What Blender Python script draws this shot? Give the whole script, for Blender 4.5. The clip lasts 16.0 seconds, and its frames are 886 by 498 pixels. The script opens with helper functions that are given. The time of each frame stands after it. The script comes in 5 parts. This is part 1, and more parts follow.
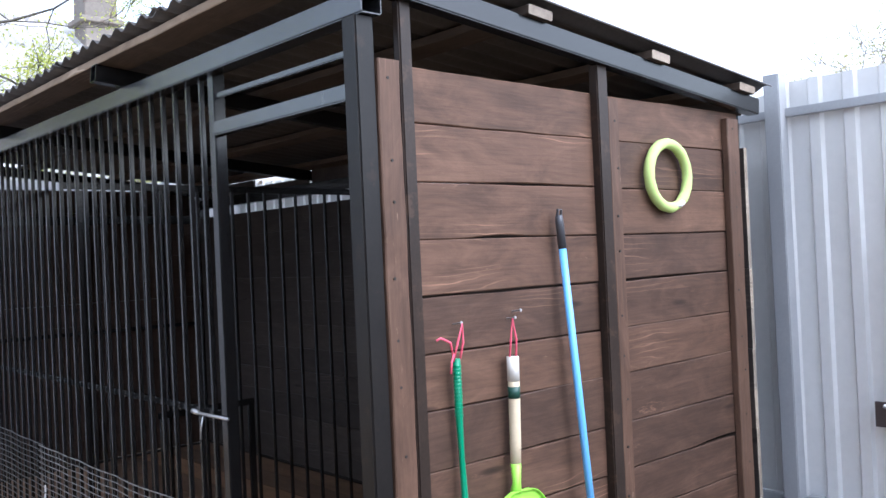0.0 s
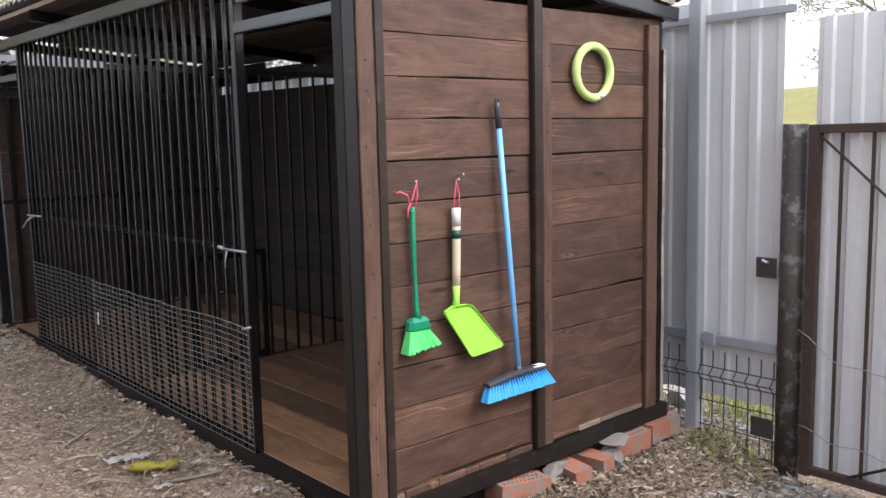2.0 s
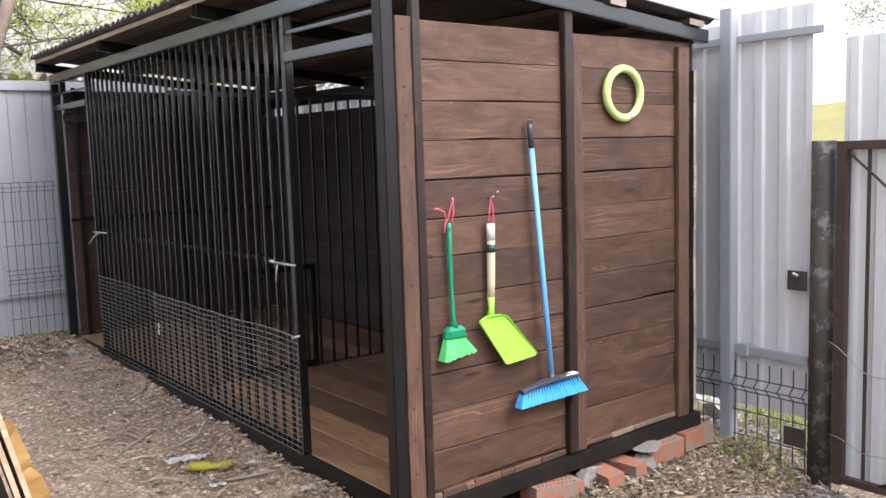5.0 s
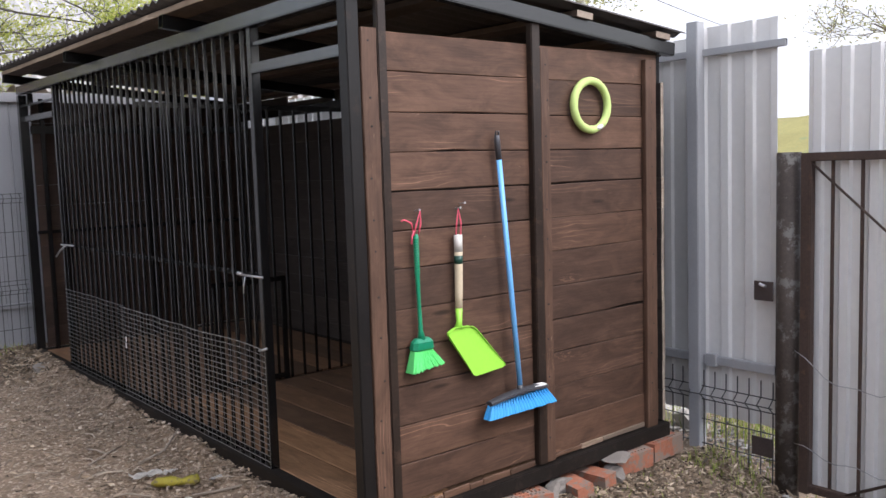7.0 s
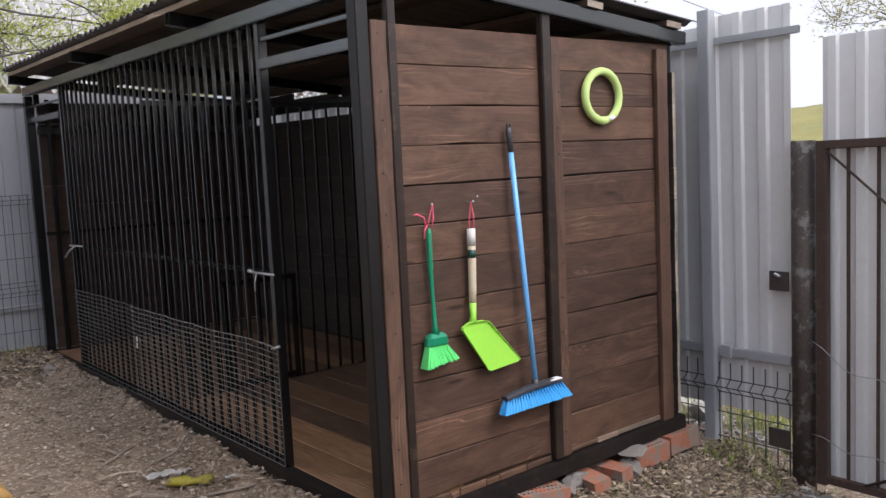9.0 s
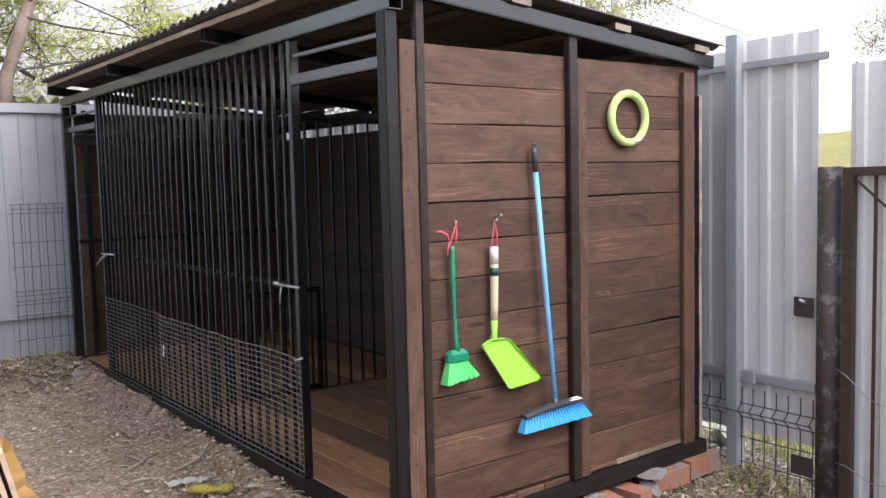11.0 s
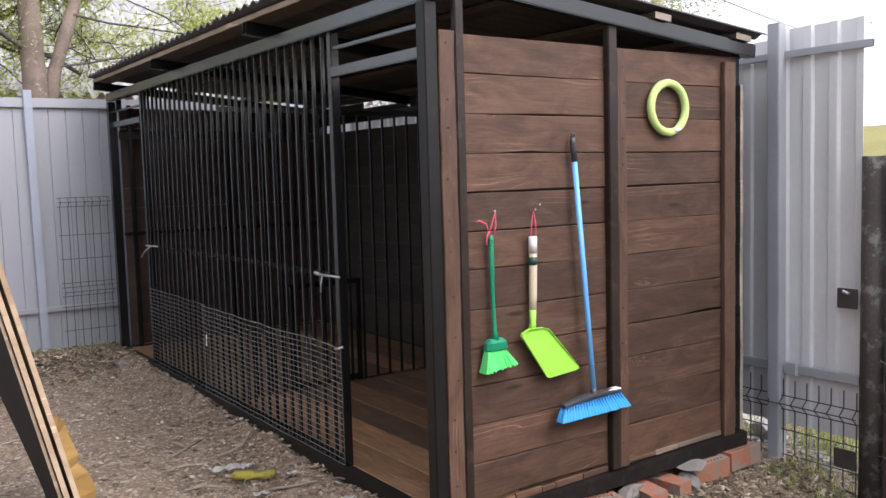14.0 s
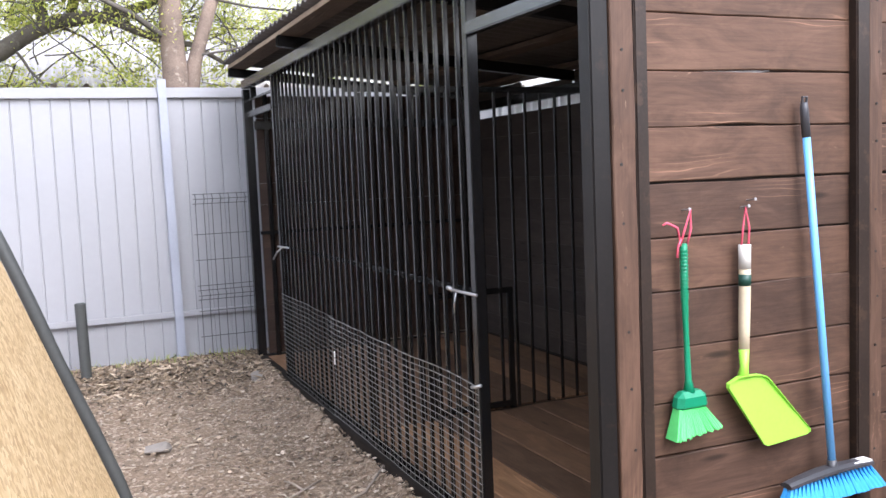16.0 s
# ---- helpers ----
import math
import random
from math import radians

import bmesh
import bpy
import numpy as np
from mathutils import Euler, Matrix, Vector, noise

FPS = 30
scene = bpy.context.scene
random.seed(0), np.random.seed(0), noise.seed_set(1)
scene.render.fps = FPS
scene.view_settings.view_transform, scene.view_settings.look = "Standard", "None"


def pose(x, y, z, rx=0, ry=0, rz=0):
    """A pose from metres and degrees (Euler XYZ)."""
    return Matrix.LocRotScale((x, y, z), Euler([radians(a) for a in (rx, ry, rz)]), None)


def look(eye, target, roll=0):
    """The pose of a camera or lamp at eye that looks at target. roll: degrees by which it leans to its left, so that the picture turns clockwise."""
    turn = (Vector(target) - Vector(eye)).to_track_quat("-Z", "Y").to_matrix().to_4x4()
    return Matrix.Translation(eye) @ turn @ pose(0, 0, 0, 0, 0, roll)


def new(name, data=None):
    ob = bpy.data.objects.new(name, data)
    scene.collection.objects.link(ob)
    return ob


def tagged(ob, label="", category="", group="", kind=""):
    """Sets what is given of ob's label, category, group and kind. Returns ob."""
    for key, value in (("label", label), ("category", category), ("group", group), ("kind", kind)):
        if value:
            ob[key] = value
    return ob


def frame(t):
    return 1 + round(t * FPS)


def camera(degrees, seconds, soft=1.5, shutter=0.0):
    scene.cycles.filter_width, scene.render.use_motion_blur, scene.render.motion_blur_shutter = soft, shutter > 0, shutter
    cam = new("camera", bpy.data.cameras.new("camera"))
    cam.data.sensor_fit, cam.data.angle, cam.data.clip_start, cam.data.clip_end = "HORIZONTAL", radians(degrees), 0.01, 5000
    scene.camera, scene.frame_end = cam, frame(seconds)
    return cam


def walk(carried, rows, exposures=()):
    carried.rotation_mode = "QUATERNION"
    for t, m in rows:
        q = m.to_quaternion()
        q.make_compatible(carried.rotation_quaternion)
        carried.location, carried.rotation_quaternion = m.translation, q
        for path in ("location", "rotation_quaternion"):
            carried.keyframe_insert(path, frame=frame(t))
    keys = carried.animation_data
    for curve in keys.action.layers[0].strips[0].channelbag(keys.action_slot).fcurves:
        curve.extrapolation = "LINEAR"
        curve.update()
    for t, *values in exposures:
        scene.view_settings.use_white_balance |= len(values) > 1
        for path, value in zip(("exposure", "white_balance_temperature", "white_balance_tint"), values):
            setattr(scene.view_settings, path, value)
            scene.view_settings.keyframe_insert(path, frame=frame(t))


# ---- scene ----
cam = camera(53.8, 16.0)
PATH = [
    (0, (-1.307, -1.693, 1.522), (0.032, -0.207, 1.533), -2.6),
    (0.5, (-1.361, -1.933, 1.518), (-0.008, -0.461, 1.513), -2.0),
    (1, (-1.447, -2.128, 1.503), (-0.171, -0.592, 1.393), -2.2),
    (1.5, (-1.639, -2.251, 1.484), (-0.365, -0.728, 1.246), -1.4),
    (2, (-1.73, -2.434, 1.503), (-0.428, -0.938, 1.243), -1.3),
    (2.5, (-1.754, -2.567, 1.51), (-0.442, -1.078, 1.257), -1.6),
    (3, (-1.733, -2.574, 1.519), (-0.387, -1.108, 1.318), -2.8),
    (3.5, (-1.765, -2.596, 1.491), (-0.445, -1.112, 1.257), -2.7),
    (4, (-1.811, -2.609, 1.474), (-0.601, -1.044, 1.179), -1.4),
    (4.5, (-1.818, -2.617, 1.496), (-0.616, -1.046, 1.198), -1.5),
    (5, (-1.814, -2.629, 1.516), (-0.6, -1.055, 1.296), -1.8),
    (5.2, (-1.816, -2.646, 1.496), (-0.6, -1.07, 1.306), -1.8),
    (7.5, (-1.778, -2.647, 1.513), (-0.509, -1.113, 1.319), -2.1),
    (8, (-1.789, -2.639, 1.503), (-0.517, -1.106, 1.324), -2.6),
    (8.5, (-1.782, -2.611, 1.511), (-0.525, -1.066, 1.329), -2.9),
    (9, (-1.785, -2.605, 1.502), (-0.538, -1.055, 1.3), -2.7),
    (9.2, (-1.796, -2.6, 1.5), (-0.566, -1.038, 1.282), -2.4),
    (11.3, (-1.792, -2.656, 1.505), (-0.588, -1.065, 1.365), -1.5),
    (11.5, (-1.793, -2.663, 1.507), (-0.584, -1.075, 1.385), -1.6),
    (12, (-1.793, -2.661, 1.51), (-0.58, -1.075, 1.402), -2.4),
    (12.5, (-1.821, -2.651, 1.487), (-0.608, -1.067, 1.356), -2.1),
    (13, (-1.853, -2.64, 1.478), (-0.693, -1.019, 1.316), -1.1),
    (13.5, (-1.856, -2.638, 1.488), (-0.722, -1.0, 1.318), -0.85),
    (14, (-1.812, -2.658, 1.483), (-0.681, -1.017, 1.314), -1.6),
    (14.5, (-1.682, -2.515, 1.475), (-0.548, -0.88, 1.273), -2.9),
    (15, (-1.505, -2.265, 1.466), (-0.363, -0.637, 1.259), -3.0),
    (15.5, (-1.301, -2.066, 1.461), (-0.441, -0.27, 1.284), -3.3),
    (16, (-1.291, -1.9, 1.462), (-0.496, -0.072, 1.29), -2.4),
]
EXPOSURES = [
    (0.0, 0.06, 5300, 12), (0.5, -0.10, 5600, 13), (1.0, -0.25, 5800, 14), (1.5, -0.35, 5900, 15), (2.0, -0.25, 5900, 15), (2.5, -0.25, 5900, 15),
    (3.0, -0.47, 5900, 15), (3.5, -0.57, 5900, 15), (4.0, -0.03, 5950, 15), (4.5, 0.23, 5950, 15), (5.0, 0.07, 5950, 15), (7.5, -0.62, 5950, 15),
    (8.0, -0.78, 5950, 15), (8.5, -0.91, 5950, 15), (9.0, -0.73, 5950, 15), (11.5, -0.21, 5950, 15), (12.0, -0.50, 5950, 15), (12.5, -0.75, 5950, 15),
    (13.0, -0.55, 5950, 15), (13.5, -0.45, 5950, 15), (14.0, -0.40, 5950, 15), (14.5, -0.35, 5850, 15), (15.0, -0.35, 5850, 15), (15.5, 0.04, 5800, 15), (16.0, 0.27, 5800, 15),
]
walk(cam, [(t, look(eye, target, roll)) for t, eye, target, roll in PATH], EXPOSURES)

# ---- world and light: bright overcast day ----
world = bpy.data.worlds.new("overcast_sky")
scene.world = world
world.use_nodes = True
wn, wl = world.node_tree.nodes, world.node_tree.links
wn.clear()
sky = wn.new("ShaderNodeTexSky")
sky.sky_type = "NISHITA"
sky.sun_disc = False
sky.sun_elevation = radians(48)
sky.sun_rotation = radians(166)
sky.dust_density = 4.0
sky.air_density = 1.4
soften = wn.new("ShaderNodeHueSaturation")
soften.inputs["Saturation"].default_value = 0.42
back = wn.new("ShaderNodeBackground")
back.inputs["Strength"].default_value = 0.50
wout = wn.new("ShaderNodeOutputWorld")
wl.new(sky.outputs[0], soften.inputs["Color"])
veil = wn.new("ShaderNodeMix")
veil.data_type, veil.blend_type = "RGBA", "LIGHTEN"
veil.inputs[0].default_value = 1.0
veil.inputs[7].default_value = (3.4, 3.41, 3.45, 1)
wl.new(soften.outputs[0], veil.inputs[6])
wl.new(veil.outputs[2], back.inputs[0])
wl.new(back.outputs[0], wout.inputs[0])

sun_data = bpy.data.lights.new("sun", "SUN")
sun_data.energy = 0.45
sun_data.angle = radians(28)
sun_data.color = (1.0, 0.985, 0.97)
sun = new("sun", sun_data)
sun.matrix_world = look((2.2, -9, 12), (0, 0, 0))


# ---- materials ----
def node_mat(name):
    m = bpy.data.materials.new(name)
    m.use_nodes = True
    nt = m.node_tree
    return m, nt, nt.nodes["Principled BSDF"]


def ramp(nt, fac, stops):
    r = nt.nodes.new("ShaderNodeValToRGB")
    while len(r.color_ramp.elements) < len(stops):
        r.color_ramp.elements.new(0.5)
    for e, (p, c) in zip(r.color_ramp.elements, stops):
        e.position, e.color = p, (*c, 1)
    nt.links.new(fac, r.inputs[0])
    return r.outputs[0]


def coords(nt, scale, kind="Object", shift=False):
    tc = nt.nodes.new("ShaderNodeTexCoord")
    mp = nt.nodes.new("ShaderNodeMapping")
    mp.inputs["Scale"].default_value = scale
    nt.links.new(tc.outputs[kind], mp.inputs["Vector"])
    if shift:
        oi = nt.nodes.new("ShaderNodeObjectInfo")
        mul = nt.nodes.new("ShaderNodeVectorMath")
        mul.operation = "SCALE"
        mul.inputs[0].default_value = (37.0, 53.0, 71.0)
        nt.links.new(oi.outputs["Random"], mul.inputs["Scale"])
        nt.links.new(mul.outputs[0], mp.inputs["Location"])
    return mp.outputs[0]


def noise_tex(nt, vec, scale, detail=4.0, rough=0.6, distort=0.0):
    n = nt.nodes.new("ShaderNodeTexNoise")
    n.inputs["Scale"].default_value = scale
    n.inputs["Detail"].default_value = detail
    n.inputs["Roughness"].default_value = rough
    n.inputs["Distortion"].default_value = distort
    nt.links.new(vec, n.inputs["Vector"])
    return n.outputs["Fac"]


def mix(nt, a, b, fac, blend="MIX"):
    n = nt.nodes.new("ShaderNodeMix")
    n.data_type, n.blend_type = "RGBA", blend
    for sock, v in ((n.inputs[0], fac), (n.inputs[6], a), (n.inputs[7], b)):
        if isinstance(v, bpy.types.NodeSocket):
            nt.links.new(v, sock)
        elif isinstance(v, (int, float)):
            sock.default_value = v
        else:
            sock.default_value = (*v, 1)
    return n.outputs[2]


def bump(nt, bsdf, height, strength, dist):
    b = nt.nodes.new("ShaderNodeBump")
    b.inputs["Strength"].default_value = strength
    b.inputs["Distance"].default_value = dist
    nt.links.new(height, b.inputs["Height"])
    nt.links.new(b.outputs[0], bsdf.inputs["Normal"])


def paint(name, color, rough=0.45, metal=0.0, vary=0.25, wear=None, wear_amount=0.0, scale=9.0, bumpy=0.15, spec=0.5):
    """Painted or bare plain surface: two scales of tone, optional worn patches."""
    m, nt, b = node_mat(name)
    v = coords(nt, (1, 1, 1), shift=True)
    big = noise_tex(nt, v, scale * 0.35, 3)
    fine = noise_tex(nt, v, scale * 9, 4)
    lo = tuple(c * (1 - vary) for c in color)
    hi = tuple(min(1, c * (1 + vary)) for c in color)
    col = ramp(nt, big, [(0.3, lo), (0.7, hi)])
    col = mix(nt, col, ramp(nt, fine, [(0.3, lo), (0.7, hi)]), 0.4)
    if wear:
        w = noise_tex(nt, v, scale * 1.6, 8, 0.7)
        mask = ramp(nt, w, [(0.62 - wear_amount, (0, 0, 0)), (0.68 - wear_amount, (1, 1, 1))])
        col = mix(nt, col, wear, mask)
    nt.links.new(col, b.inputs["Base Color"])
    b.inputs["Roughness"].default_value = rough
    b.inputs["Metallic"].default_value = metal
    b.inputs["Specular IOR Level"].default_value = spec
    bump(nt, b, fine, bumpy, 0.002)
    return m


def wood(name, dark, mid, light, rough=0.6, grain=1.0, knots=True, bumpy=0.35, worn=0.0):
    """Sawn board with its length along the object's x."""
    m, nt, b = node_mat(name)
    v = coords(nt, (1.3, 22, 22), shift=True)
    g = noise_tex(nt, v, 1.6 * grain, 8, 0.62, 1.2)
    v2 = coords(nt, (0.9, 4, 4), shift=True)
    broad = noise_tex(nt, v2, 1.5, 3, 0.5, 0.6)
    v3 = coords(nt, (4, 90, 90), shift=True)
    fibre = noise_tex(nt, v3, 1.5, 4, 0.6)
    soft = tuple((a + b) / 2 for a, b in zip(dark, mid))
    pale = tuple((a + b) / 2 for a, b in zip(light, mid))
    col = ramp(nt, g, [(0.28, soft), (0.5, mid), (0.72, pale)])
    blot = noise_tex(nt, coords(nt, (1.5, 4.5, 4.5), shift=True), 2.4, 6, 0.68, 1.1)
    col = mix(nt, col, ramp(nt, broad, [(0.3, dark), (0.68, light)]), 0.45)
    col = mix(nt, col, ramp(nt, fibre, [(0.3, dark), (0.7, light)]), 0.25)
    col = mix(nt, col, ramp(nt, blot, [(0.36, dark), (0.52, mid), (0.68, light)]), 0.46)
    if knots:
        v4 = coords(nt, (1.5, 7.5, 7.5), shift=True)
        vo = nt.nodes.new("ShaderNodeTexVoronoi")
        vo.inputs["Scale"].default_value = 1.1
        nt.links.new(v4, vo.inputs["Vector"])
        k = ramp(nt, vo.outputs["Distance"], [(0.0, (1, 1, 1)), (0.05, (0.8, 0.8, 0.8)), (0.10, (0, 0, 0))])
        col = mix(nt, col, tuple(c * 0.6 for c in dark), k)
        warp = noise_tex(nt, coords(nt, (3.0, 12, 12), shift=True), 1.8, 5, 0.62)
        ring = nt.nodes.new("ShaderNodeMath")
        ring.operation = "MULTIPLY_ADD"
        ring.inputs[1].default_value = 46.0
        nt.links.new(vo.outputs["Distance"], ring.inputs[0])
        bend = nt.nodes.new("ShaderNodeMath")
        bend.operation = "MULTIPLY"
        bend.inputs[1].default_value = 44.0
        nt.links.new(warp, bend.inputs[0])
        nt.links.new(bend.outputs[0], ring.inputs[2])
        wave = nt.nodes.new("ShaderNodeMath")
        wave.operation = "SINE"
        nt.links.new(ring.outputs[0], wave.inputs[0])
        near = ramp(nt, vo.outputs["Distance"], [(0.16, (1, 1, 1)), (0.42, (0, 0, 0))])
        near = mix(nt, near, ramp(nt, broad, [(0.54, (0, 0, 0)), (0.64, (1, 1, 1))]), 1.0, "MULTIPLY")
        thin = mix(nt, ramp(nt, wave.outputs[0], [(0.88, (0, 0, 0)), (1.0, (0.8, 0.8, 0.8))]), near, 1.0, "MULTIPLY")
        col = mix(nt, col, tuple(min(1, v * 1.7) for v in light), thin)
        deep = mix(nt, ramp(nt, wave.outputs[0], [(0.0, (0.30, 0.30, 0.30)), (0.35, (0, 0, 0))]), near, 1.0, "MULTIPLY")
        col = mix(nt, col, dark, deep)
    # pale wavy figure in places
    wv = nt.nodes.new("ShaderNodeTexWave")
    wv.bands_direction = "Y"
    wv.inputs["Scale"].default_value = 0.9
    wv.inputs["Distortion"].default_value = 14.0
    wv.inputs["Detail"].default_value = 3.0
    wv.inputs["Detail Scale"].default_value = 0.9
    nt.links.new(coords(nt, (2.2, 16, 16), shift=True), wv.inputs["Vector"])
    line = ramp(nt, wv.outputs["Fac"], [(0.93, (0, 0, 0)), (0.99, (1, 1, 1))])
    where = ramp(nt, noise_tex(nt, coords(nt, (1.4, 5, 5), shift=True), 1.2, 2), [(0.57, (0, 0, 0)), (0.68, (0.68, 0.68, 0.68))])
    col = mix(nt, col, tuple(min(1, v * 1.7) for v in light), mix(nt, line, where, 1.0, "MULTIPLY"))
    edge = ramp(nt, wv.outputs["Fac"], [(0.0, (1, 1, 1)), (0.16, (0, 0, 0))])
    col = mix(nt, col, dark, mix(nt, edge, (0.16, 0.16, 0.16), 1.0, "MULTIPLY"))
    if worn:
        rub = noise_tex(nt, coords(nt, (7, 26, 26), shift=True), 1.5, 6, 0.7, 0.5)
        spot = ramp(nt, rub, [(0.66 - worn, (0, 0, 0)), (0.74 - worn, (0.75, 0.75, 0.75))])
        col = mix(nt, col, (0.34, 0.235, 0.165), spot)
    # whole boards differ in tone
    oi = nt.nodes.new("ShaderNodeObjectInfo")
    tone = ramp(nt, oi.outputs["Random"], [(0.0, (0.74, 0.74, 0.76)), (1.0, (1.22, 1.18, 1.14))])
    col = mix(nt, col, tone, 1.0, "MULTIPLY")
    nt.links.new(col, b.inputs["Base Color"])
    b.inputs["Roughness"].default_value = rough
    b.inputs["Specular IOR Level"].default_value = 0.3
    bump(nt, b, mix(nt, g, fibre, 0.5), bumpy, 0.003)
    return m


M_STEEL = paint("black_painted_steel", (0.0075, 0.0075, 0.0078), 0.22, 0.0, 0.35, spec=0.6, bumpy=0.08)
# front beams: paler base stands in for sky sheen, with dusty patches
M_BEAM = paint("sky_sheen_dusty_steel", (0.020, 0.0202, 0.0207), 0.24, 0.0, 0.4, (0.045, 0.044, 0.043), 0.05, spec=0.95, bumpy=0.08)
M_STEELBROWN = paint("brownish_black_steel", (0.024, 0.0155, 0.0112), 0.45, 0.0, 0.4, (0.045, 0.027, 0.018), 0.06, spec=0.3)
M_CORNER = paint("handled_black_steel", (0.0085, 0.0070, 0.0063), 0.45, 0.0, 0.4, (0.018, 0.012, 0.009), 0.04, spec=0.3)
M_STEELDUSTY = paint("dusty_black_steel_rail", (0.0125, 0.0098, 0.0082), 0.6, 0.0, 0.4, (0.022, 0.0165, 0.013), 0.08, spec=0.2)
M_BAR = paint("black_painted_bar", (0.0095, 0.0095, 0.0097), 0.2, 0.0, 0.3, spec=0.7, bumpy=0.06)
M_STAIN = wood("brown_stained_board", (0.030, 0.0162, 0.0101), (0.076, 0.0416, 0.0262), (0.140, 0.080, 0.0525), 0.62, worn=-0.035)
# darkened copy of the board stain, standing in for shade at the back
M_STAINSHADE = wood("shaded_back_board", (0.024, 0.020, 0.0175), (0.044, 0.036, 0.031), (0.070, 0.056, 0.048), 0.7)
# far end wall: interior shade is put into this dimmer stain copy
M_STAINDIM = wood("shaded_end_board", (0.018, 0.0105, 0.0072), (0.038, 0.0225, 0.0155), (0.06, 0.036, 0.025), 0.65)
M_BATTEN = wood("brown_stained_batten", (0.046, 0.025, 0.0153), (0.096, 0.0535, 0.034), (0.165, 0.097, 0.064), 0.58, worn=0.02)
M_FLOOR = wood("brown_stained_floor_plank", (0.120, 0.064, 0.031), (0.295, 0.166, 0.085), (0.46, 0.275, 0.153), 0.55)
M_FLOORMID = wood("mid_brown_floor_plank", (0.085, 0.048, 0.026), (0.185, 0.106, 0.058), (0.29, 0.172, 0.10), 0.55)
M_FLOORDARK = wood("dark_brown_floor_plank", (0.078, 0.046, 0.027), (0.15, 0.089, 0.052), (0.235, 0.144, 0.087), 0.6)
M_RAW = wood("raw_pine", (0.25, 0.17, 0.10), (0.42, 0.31, 0.20), (0.55, 0.43, 0.30), 0.7, knots=False)
M_OLDWOOD = wood("weathered_roof_batten", (0.17, 0.12, 0.078), (0.31, 0.235, 0.165), (0.45, 0.365, 0.27), 0.75, knots=False)
M_ENDS = wood("weathered_board_ends", (0.13, 0.10, 0.075), (0.27, 0.225, 0.175), (0.38, 0.33, 0.27), 0.8, knots=False)
M_FILLER = wood("bare_filler_strip", (0.095, 0.066, 0.046), (0.185, 0.136, 0.098), (0.28, 0.215, 0.16), 0.8, knots=False)
M_OFFCUT = wood("yellow_rough_timber", (0.17, 0.09, 0.022), (0.34, 0.20, 0.055), (0.46, 0.31, 0.12), 0.7, 0.8, False)
M_WIRE = paint("galvanised_wire", (0.27, 0.265, 0.26), 0.45, 0.35, 0.2)
M_WIREDARK = paint("dull_wire", (0.13, 0.13, 0.128), 0.5, 0.35, 0.2)
# sawn timber with the shade under the roof put into its colour
M_ROOFWOOD = wood("shade_darkened_roof_timber", (0.038, 0.027, 0.020), (0.075, 0.055, 0.041), (0.12, 0.09, 0.068), 0.8, knots=False)
M_ZINC = paint("zinc_plated_steel", (0.40, 0.40, 0.405), 0.4, 0.8, 0.2)
M_NAIL = paint("dark_nail_head", (0.03, 0.026, 0.023), 0.5, 0.5, 0.2)
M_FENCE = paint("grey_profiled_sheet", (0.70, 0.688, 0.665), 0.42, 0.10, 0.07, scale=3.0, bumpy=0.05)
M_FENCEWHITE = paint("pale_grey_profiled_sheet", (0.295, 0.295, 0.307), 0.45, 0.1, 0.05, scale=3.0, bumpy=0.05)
M_POST = paint("grey_painted_post", (0.37, 0.374, 0.382), 0.4, 0.15, 0.1)
M_RUST = paint("rusty_flaking_pipe", (0.062, 0.047, 0.038), 0.75, 0.15, 0.4, (0.15, 0.14, 0.125), 0.09, 7.0, 0.5)
M_DARKRUST = paint("dark_rusty_angle", (0.065, 0.042, 0.033), 0.7, 0.2, 0.35, (0.10, 0.06, 0.04), 0.05)
M_SLATE = paint("weathered_corrugated_cement", (0.50, 0.486, 0.48), 0.85, 0.0, 0.25, scale=2.0)
M_ROOFDARK = paint("dark_bitumen_corrugated_sheet", (0.075, 0.068, 0.064), 0.8, 0.0, 0.35, scale=6.0)
M_BLUE = paint("blue_plastic", (0.05, 0.315, 0.68), 0.45, 0, 0.1)
M_BLUEPOLE = paint("light_blue_coated_pole", (0.16, 0.42, 0.78), 0.3, 0, 0.06)
M_DARKPLASTIC = paint("dark_grey_plastic", (0.045, 0.045, 0.05), 0.4, 0, 0.15)
M_GREEN = paint("dark_green_plastic", (0.008, 0.20, 0.095), 0.35, 0, 0.1)
M_BRISTLE = paint("green_plastic_bristle", (0.14, 0.70, 0.19), 0.5, 0, 0.12)
M_LIME = paint("lime_green_plastic", (0.31, 0.66, 0.06), 0.42, 0, 0.08)
M_RING = paint("pale_lime_foam_rubber", (0.47, 0.60, 0.19), 0.7, 0, 0.16, scale=24)
M_CREAM = paint("cream_wooden_handle", (0.54, 0.45, 0.31), 0.5, 0, 0.1)
M_WHITE = paint("white_sticker", (0.75, 0.74, 0.72), 0.5, 0, 0.05)
M_TIP = paint("off_white_handle_end", (0.58, 0.55, 0.50), 0.5, 0, 0.12)
M_STICKER = paint("dark_green_sticker", (0.01, 0.05, 0.035), 0.45, 0, 0.1)
M_CORD = paint("pink_cord", (0.72, 0.10, 0.16), 0.7, 0, 0.15)
M_BRICK = paint("orange_clay_brick", (0.33, 0.125, 0.07), 0.9, 0, 0.35, (0.22, 0.165, 0.13), 0.14, 8, 0.6)
M_CONCRETE = paint("grey_concrete", (0.20, 0.178, 0.155), 0.9, 0, 0.2, scale=14, bumpy=0.5)
M_PIPE = paint("dark_grey_pipe", (0.055, 0.058, 0.055), 0.55, 0, 0.2)
